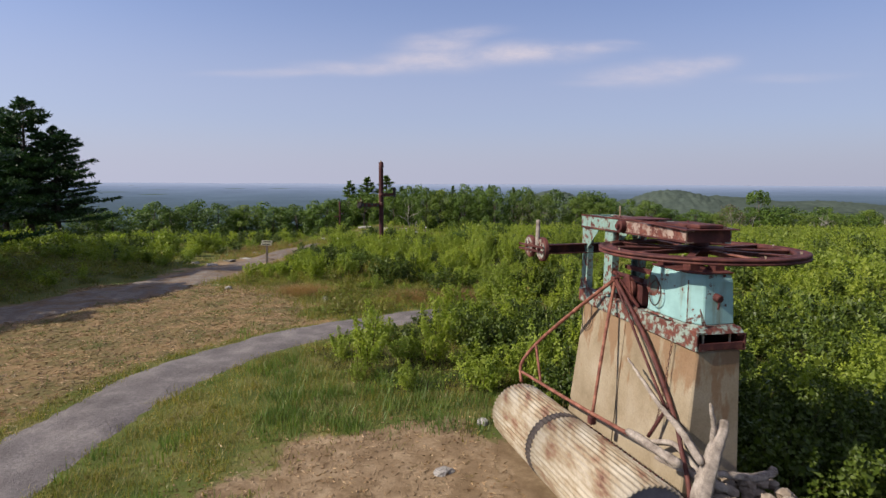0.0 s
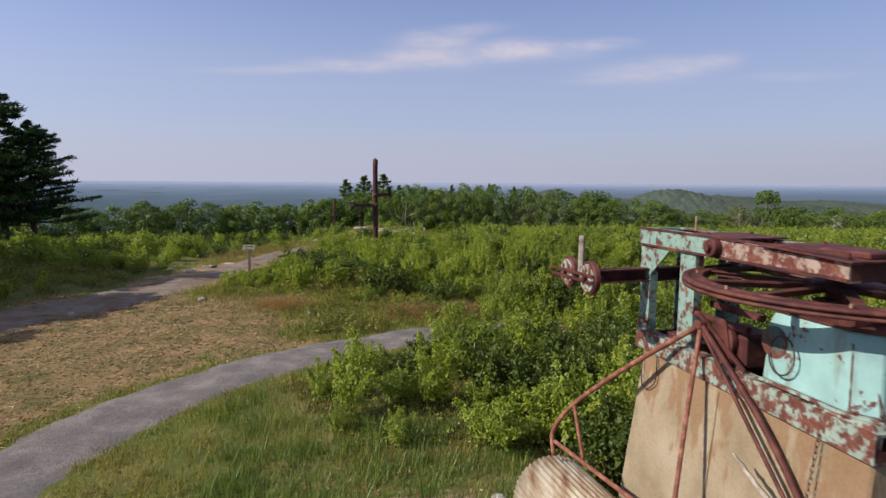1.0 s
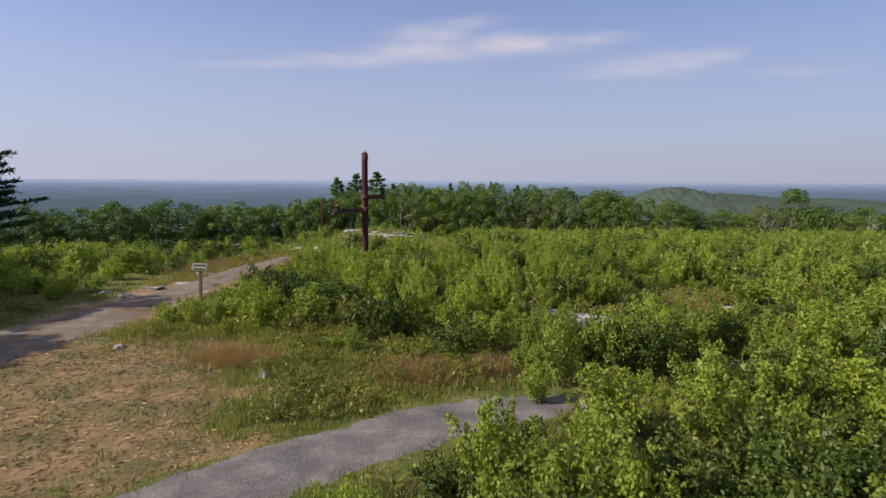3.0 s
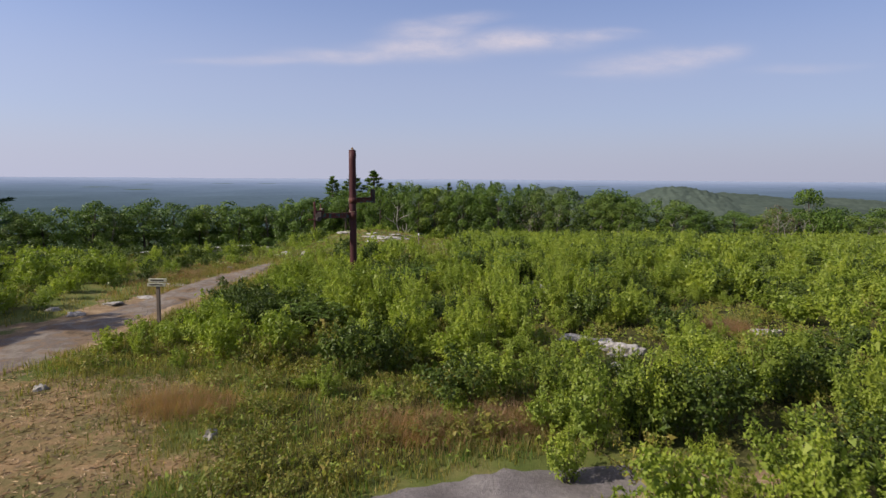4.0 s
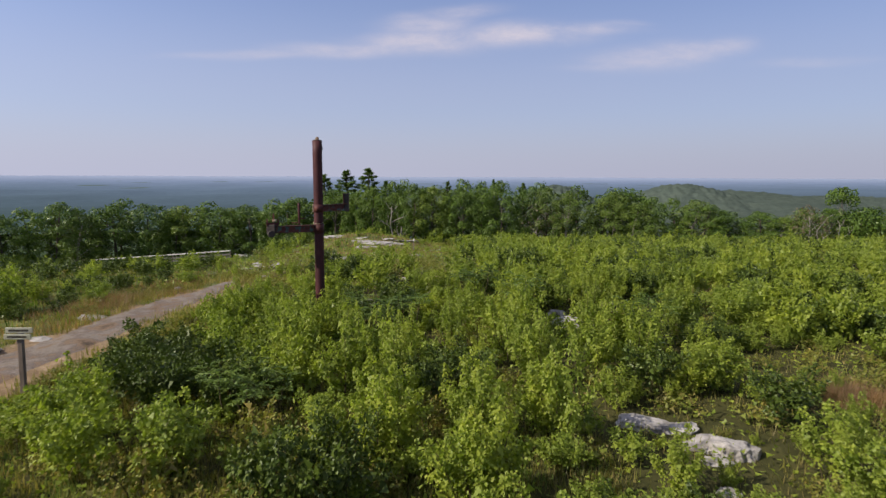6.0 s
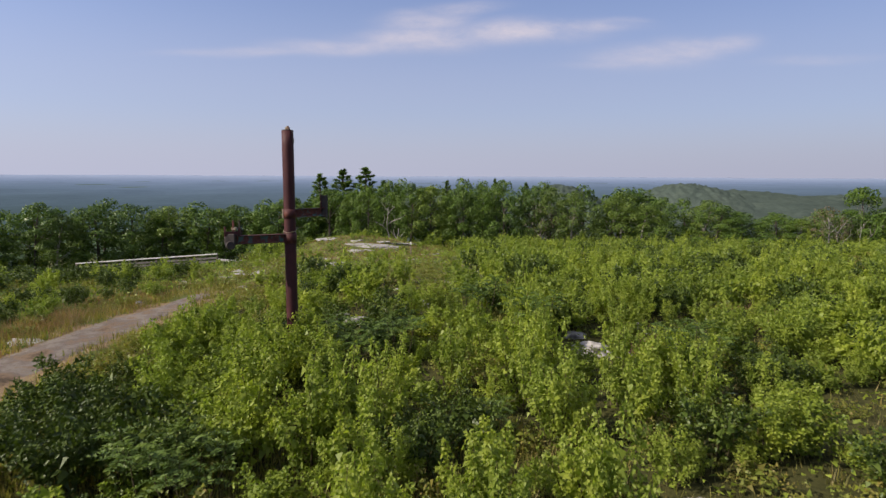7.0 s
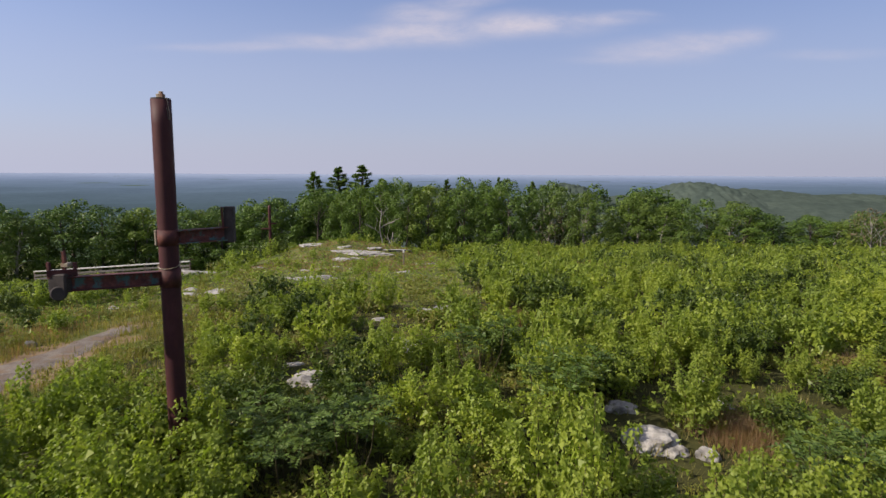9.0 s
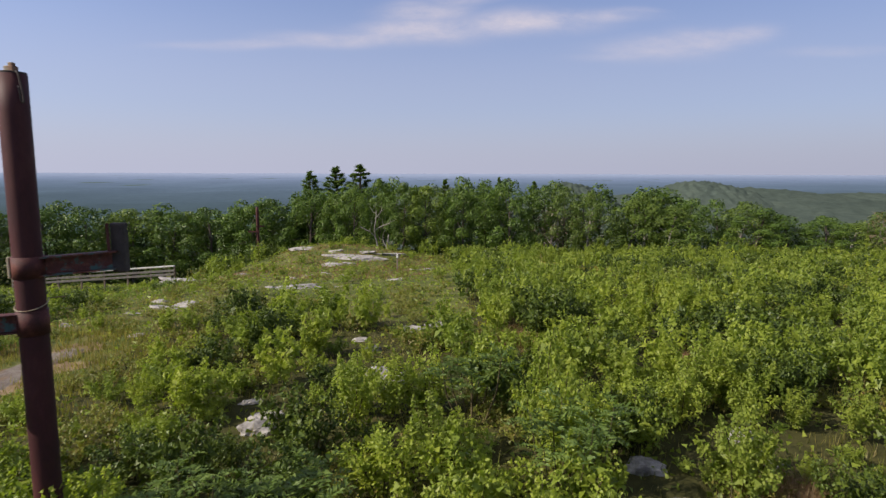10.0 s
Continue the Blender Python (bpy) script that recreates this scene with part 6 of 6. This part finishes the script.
def pine(seed, height, reach, whorls, per, bare=0.22, tuft=0.32, ragged=0.35, point=0.9):
    """A white pine: level limbs in whorls with flat sprays of needles."""
    rs = np.random.RandomState(seed)
    z = np.linspace(-0.3, height, 9)
    wood = [tube(np.stack([0.05 * np.sin(z * 0.7 + seed), 0.04 * np.cos(z * 0.9), z], -1), np.linspace(0.022 * height, 0.02, 9), 8, False)]
    base, way = [], []
    for k in range(whorls):
        f = k / (whorls - 1)
        zc = height * (bare + (0.99 - bare) * f)
        n = rs.randint(4, 7)
        a0 = rs.uniform(0, 6.28)
        for j in range(n):
            a = a0 + 6.28 * j / n + rs.normal(0, 0.25)
            zc = height * (bare + (0.99 - bare) * f + rs.uniform(-0.55, 0.45) * (1 - bare) / whorls)
            r = reach * (1 - f) ** point * rs.uniform(1 - ragged * 1.6, 1 + ragged) + 0.07
            if rs.uniform() < 0.1:
                continue
            d = np.array([math.cos(a), math.sin(a), 0.0])
            s = np.linspace(0, 1, 5)[:, None]
            P = np.array([0, 0, zc]) + d * r * s + np.array([0, 0, 1.0]) * (r * (0.10 * s + 0.14 * s ** 2 - 0.12 * (1 - f) * s))
            wood.append(tube(P, np.linspace(0.035, 0.008, 5) * (0.5 + (1 - f)), 4, False))
            m = max(6, int(per * (0.35 + r / reach)))
            t = rs.uniform(0.25, 1.0, m)[:, None] ** 0.7
            sd = np.array([-d[1], d[0], 0])
            B = np.array([0, 0, zc]) + d * r * t + sd * rs.normal(0, 0.16, (m, 1)) * r * (1.2 - 0.6 * t) + np.array([0, 0, 1.0]) * (r * (0.10 * t + 0.14 * t ** 2 - 0.12 * (1 - f) * t) + rs.uniform(-0.05, 0.16, (m, 1)))
            base.append(B)
            way.append(d * 0.7 + rs.normal(0, 0.6, (m, 3)) + [0, 0, 0.35])
    return leaves(rs, np.concatenate(base), np.concatenate(way), tuft, tuft * 0.4, simple=True), joined(wood)


def snag(seed, height, forks=2):
    """A dead tree: bleached trunk and bare forking limbs."""
    rs = np.random.RandomState(seed)
    out = []

    def grow_limb(p, d, length, r, depth):
        n = 5
        pts = [p]
        for _ in range(n):
            d = d + rs.normal(0, 0.16, 3) + np.array([0, 0, 0.06])
            d = d / np.linalg.norm(d)
            pts.append(pts[-1] + d * length / n)
        out.append(tube(pts, np.linspace(r, r * 0.45, n + 1), 5 if depth < 2 else 4, False))
        if depth < 3:
            for _ in range(forks if depth else forks + 1):
                k = rs.randint(2, n + 1)
                a = rs.uniform(0, 6.28)
                nd = d * 0.6 + np.array([math.cos(a), math.sin(a), rs.uniform(0.1, 0.7)]) * 0.75
                grow_limb(pts[k], nd / np.linalg.norm(nd), length * rs.uniform(0.45, 0.7), r * 0.5, depth + 1)

    grow_limb(np.array([0, 0, -0.2]), np.array([rs.normal(0, 0.08), rs.normal(0, 0.08), 1.0]), height * 0.55, 0.013 * height + 0.022, 0)
    return joined(out)


def plant_tree(x, y, crown_mesh, trunk_mesh, scale, turn, label, category, group, drop=0.0):
    m = Matrix.Translation((x, y, float(land(x, y)) - drop)) @ Matrix.Rotation(turn, 4, "Z") @ Matrix.Diagonal((scale[0], scale[0], scale[1], 1))
    t = tagged(empty("tree", m), label, category, group)
    p = new("crown", crown_mesh)
    p.parent = t
    p = new("trunk", trunk_mesh)
    p.parent = t
    return t


TREES, BACKS = [], []
for v in range(3):
    lf, wd = broadleaf(220 + v, 8.0, 2.5, 18, 120, 0.28, 0.08)
    BACKS.append((tri_mesh("crown", *lf, G_TREE), tri_mesh("trunk", *wd, M_BARK)))
for v in range(6):
    lf, wd = broadleaf(200 + v, 8.0, 2.5, 24, 290, 0.17, (0.08, 0.26)[v % 2])
    TREES.append((tri_mesh("crown", *lf, G_TREE if v % 3 else G_TREE_LIGHT), tri_mesh("trunk", *wd, M_BARK if v else M_DEAD)))
PINES = []
for v in range(3):
    lf, wd = pine(300 + v, 10, 2.3, 26, 150, 0.08, 0.20, 0.5, 0.9)
    PINES.append((tri_mesh("crown", *lf, G_TREE), tri_mesh("trunk", *wd, M_BARK)))

wood = random.Random(4)


def ridge(x):
    """Height of the treetops and near edge of the wood along the summit."""
    top = np.interp(x, [-75, -48, -36, -28, -21, -15, -10, -3, 6, 13, 18, 24, 30, 38, 48, 60, 80], [1.6, 1.4, 1.5, 1.0, 1.4, 2.8, 3.6, 3.9, 3.9, 3.5, 3.0, 2.3, 1.4, 1.1, 1.3, 1.4, 1.6])
    edge = np.interp(x, [-75, -48, -36, -28, -21, -12, -3, 10, 24, 38, 60, 80], [60, 72, 80, 84, 84, 82, 81, 80, 78, 76, 76, 70])
    return float(top), float(edge)


x = -74.0
while x < 78:
    top, edge = ridge(x)
    for row in range(2):
        tx, ty = x + wood.uniform(-1.2, 1.2), edge + row * 4.2 + wood.uniform(-1.2, 1.2)
        if not visible(tx, ty, 6):
            continue
        g = float(land(tx, ty))
        h = max(3.5, top + wood.uniform(-1.0, 0.7) + 0.15 * row - g)
        cm, tm = BACKS[wood.randrange(3)] if row else TREES[wood.randrange(6) if -11 < tx < 15 else 2 * wood.randrange(3)]
        plant_tree(tx, ty, cm, tm, (max(0.72, h / 8) * wood.uniform(0.72, 1.08) * (1.0 if -11 < tx < 15 else 1.45), h / 8), wood.uniform(0, 6.28), "green broadleaf tree in the summit wood", "tree", "trees along the summit wood")
    x += 2.3
for px_, py_, top, v, s in ((-16.0, 132, 6.4, 1, 3.3), (-20.4, 132, 5.8, 2, 3.3), (-22.6, 122, 4.9, 0, 3.0), (-12.0, 128, 3.8, 0, 2.8), (5.2, 86, 4.3, 0, 0.95), (-0.3, 87, 4.1, 2, 0.95), (9.0, 88, 4.0, 1, 0.95), (-15, 84, 1.6, 0, 0.9)):
    g = float(land(px_, py_))
    cm, tm = PINES[v]
    plant_tree(px_, py_, cm, tm, (s, (top - g) / 10), v * 2.0, "dark pointed conifer rising above the wood", "tree", "conifers in the summit wood")

# tall pines beside the clearing
bigs = [pine(330 + v, 10, 3.3, 28, 150, 0.16, 0.28, 0.40, 0.5) for v in range(2)]
BIG = [(tri_mesh("crown", *lf, G_PINE), tri_mesh("trunk", *wd, M_BARK)) for lf, wd in bigs]
for px_, py_, top, v, s in ((-34.6, 45.0, 10.9, 0, 1.3), (-32.6, 45.5, 8.8, 1, 1.1), (-38.2, 47, 10.2, 1, 1.3), (-37.0, 43.0, 9.0, 0, 1.0), (-43, 48, 9.5, 0, 1.1), (-20.6, 19.3, 6.9, 1, 0.9), (-23.6, 24.0, 9.3, 0, 1.05), (-22.6, 16.5, 8.0, 1, 1.0), (-23.5, 13.0, 8.5, 0, 1.0), (-24.5, 17.5, 9.5, 1, 1.2), (-26.0, 21.5, 9.5, 0, 1.2), (-28.0, 25.5, 9.5, 1, 1.2), (-31.0, 29.0, 9.5, 0, 1.2)):
    g = float(land(px_, py_))
    cm, tm = BIG[v]
    plant_tree(px_, py_, cm, tm, (s, (top - g) / 10), v * 1.3 + px_, "tall ragged dark white pine", "tree", "pines beside the clearing")

# lone flat-topped tree and bleached dead trees
g = float(land(40.2, 75.5))
lf, wd = broadleaf(401, 4.05 - g, 1.5, 14, 90, 0.22, 0.76)
lf2, wd2 = broadleaf(402, 1.6 - g, 2.2, 40, 80, 0.22, 0.3)
lone = tagged(empty("tree", pose(40.2, 75.5, g)), "lone slender tree with a small flat crown", "tree")
npart("crown", lf, G_TREE, lone)
npart("trunk", wd, M_DEAD, lone)
plant_tree(41.5, 75.0, tri_mesh("crown", *lf2, G_TREE), tri_mesh("trunk", *wd2, M_BARK), (1, 1), 0.5, "dark green broadleaf tree below the lone tree", "tree", "")
for k, (px_, py_, h) in enumerate(((-6.2, 77.6, 5.6), (-5.4, 78.2, 4.2), (3.6, 77.5, 2.4), (36.8, 73.5, 4.4), (38.0, 73.0, 3.6), (45.2, 71.0, 4.4), (46.6, 70.5, 4.6), (54.5, 72.0, 5.2))):
    d = npart("dead_tree", snag(500 + k, h), M_DEAD, None, "bleached leafless dead tree at the edge of the wood")
    d.matrix_world = pose(px_, py_, float(land(px_, py_)), 0, 0, k * 40)
    tagged(d, category="tree", group="dead trees along the wood")
for k, (px_, py_, h) in enumerate(((9.4, 79.0, 5.0), (12.0, 79.5, 4.6), (35.8, 74.0, 4.6))):
    lf, wd = broadleaf(600 + k, h, 1.6, 26, 16, 0.2, 0.35)
    w = tagged(empty("tree", pose(px_, py_, float(land(px_, py_)))), "half-withered grey-brown tree with thin leaves", "tree")
    npart("crown", lf, G_BROWN, w)
    npart("trunk", wd, M_DEAD, w)
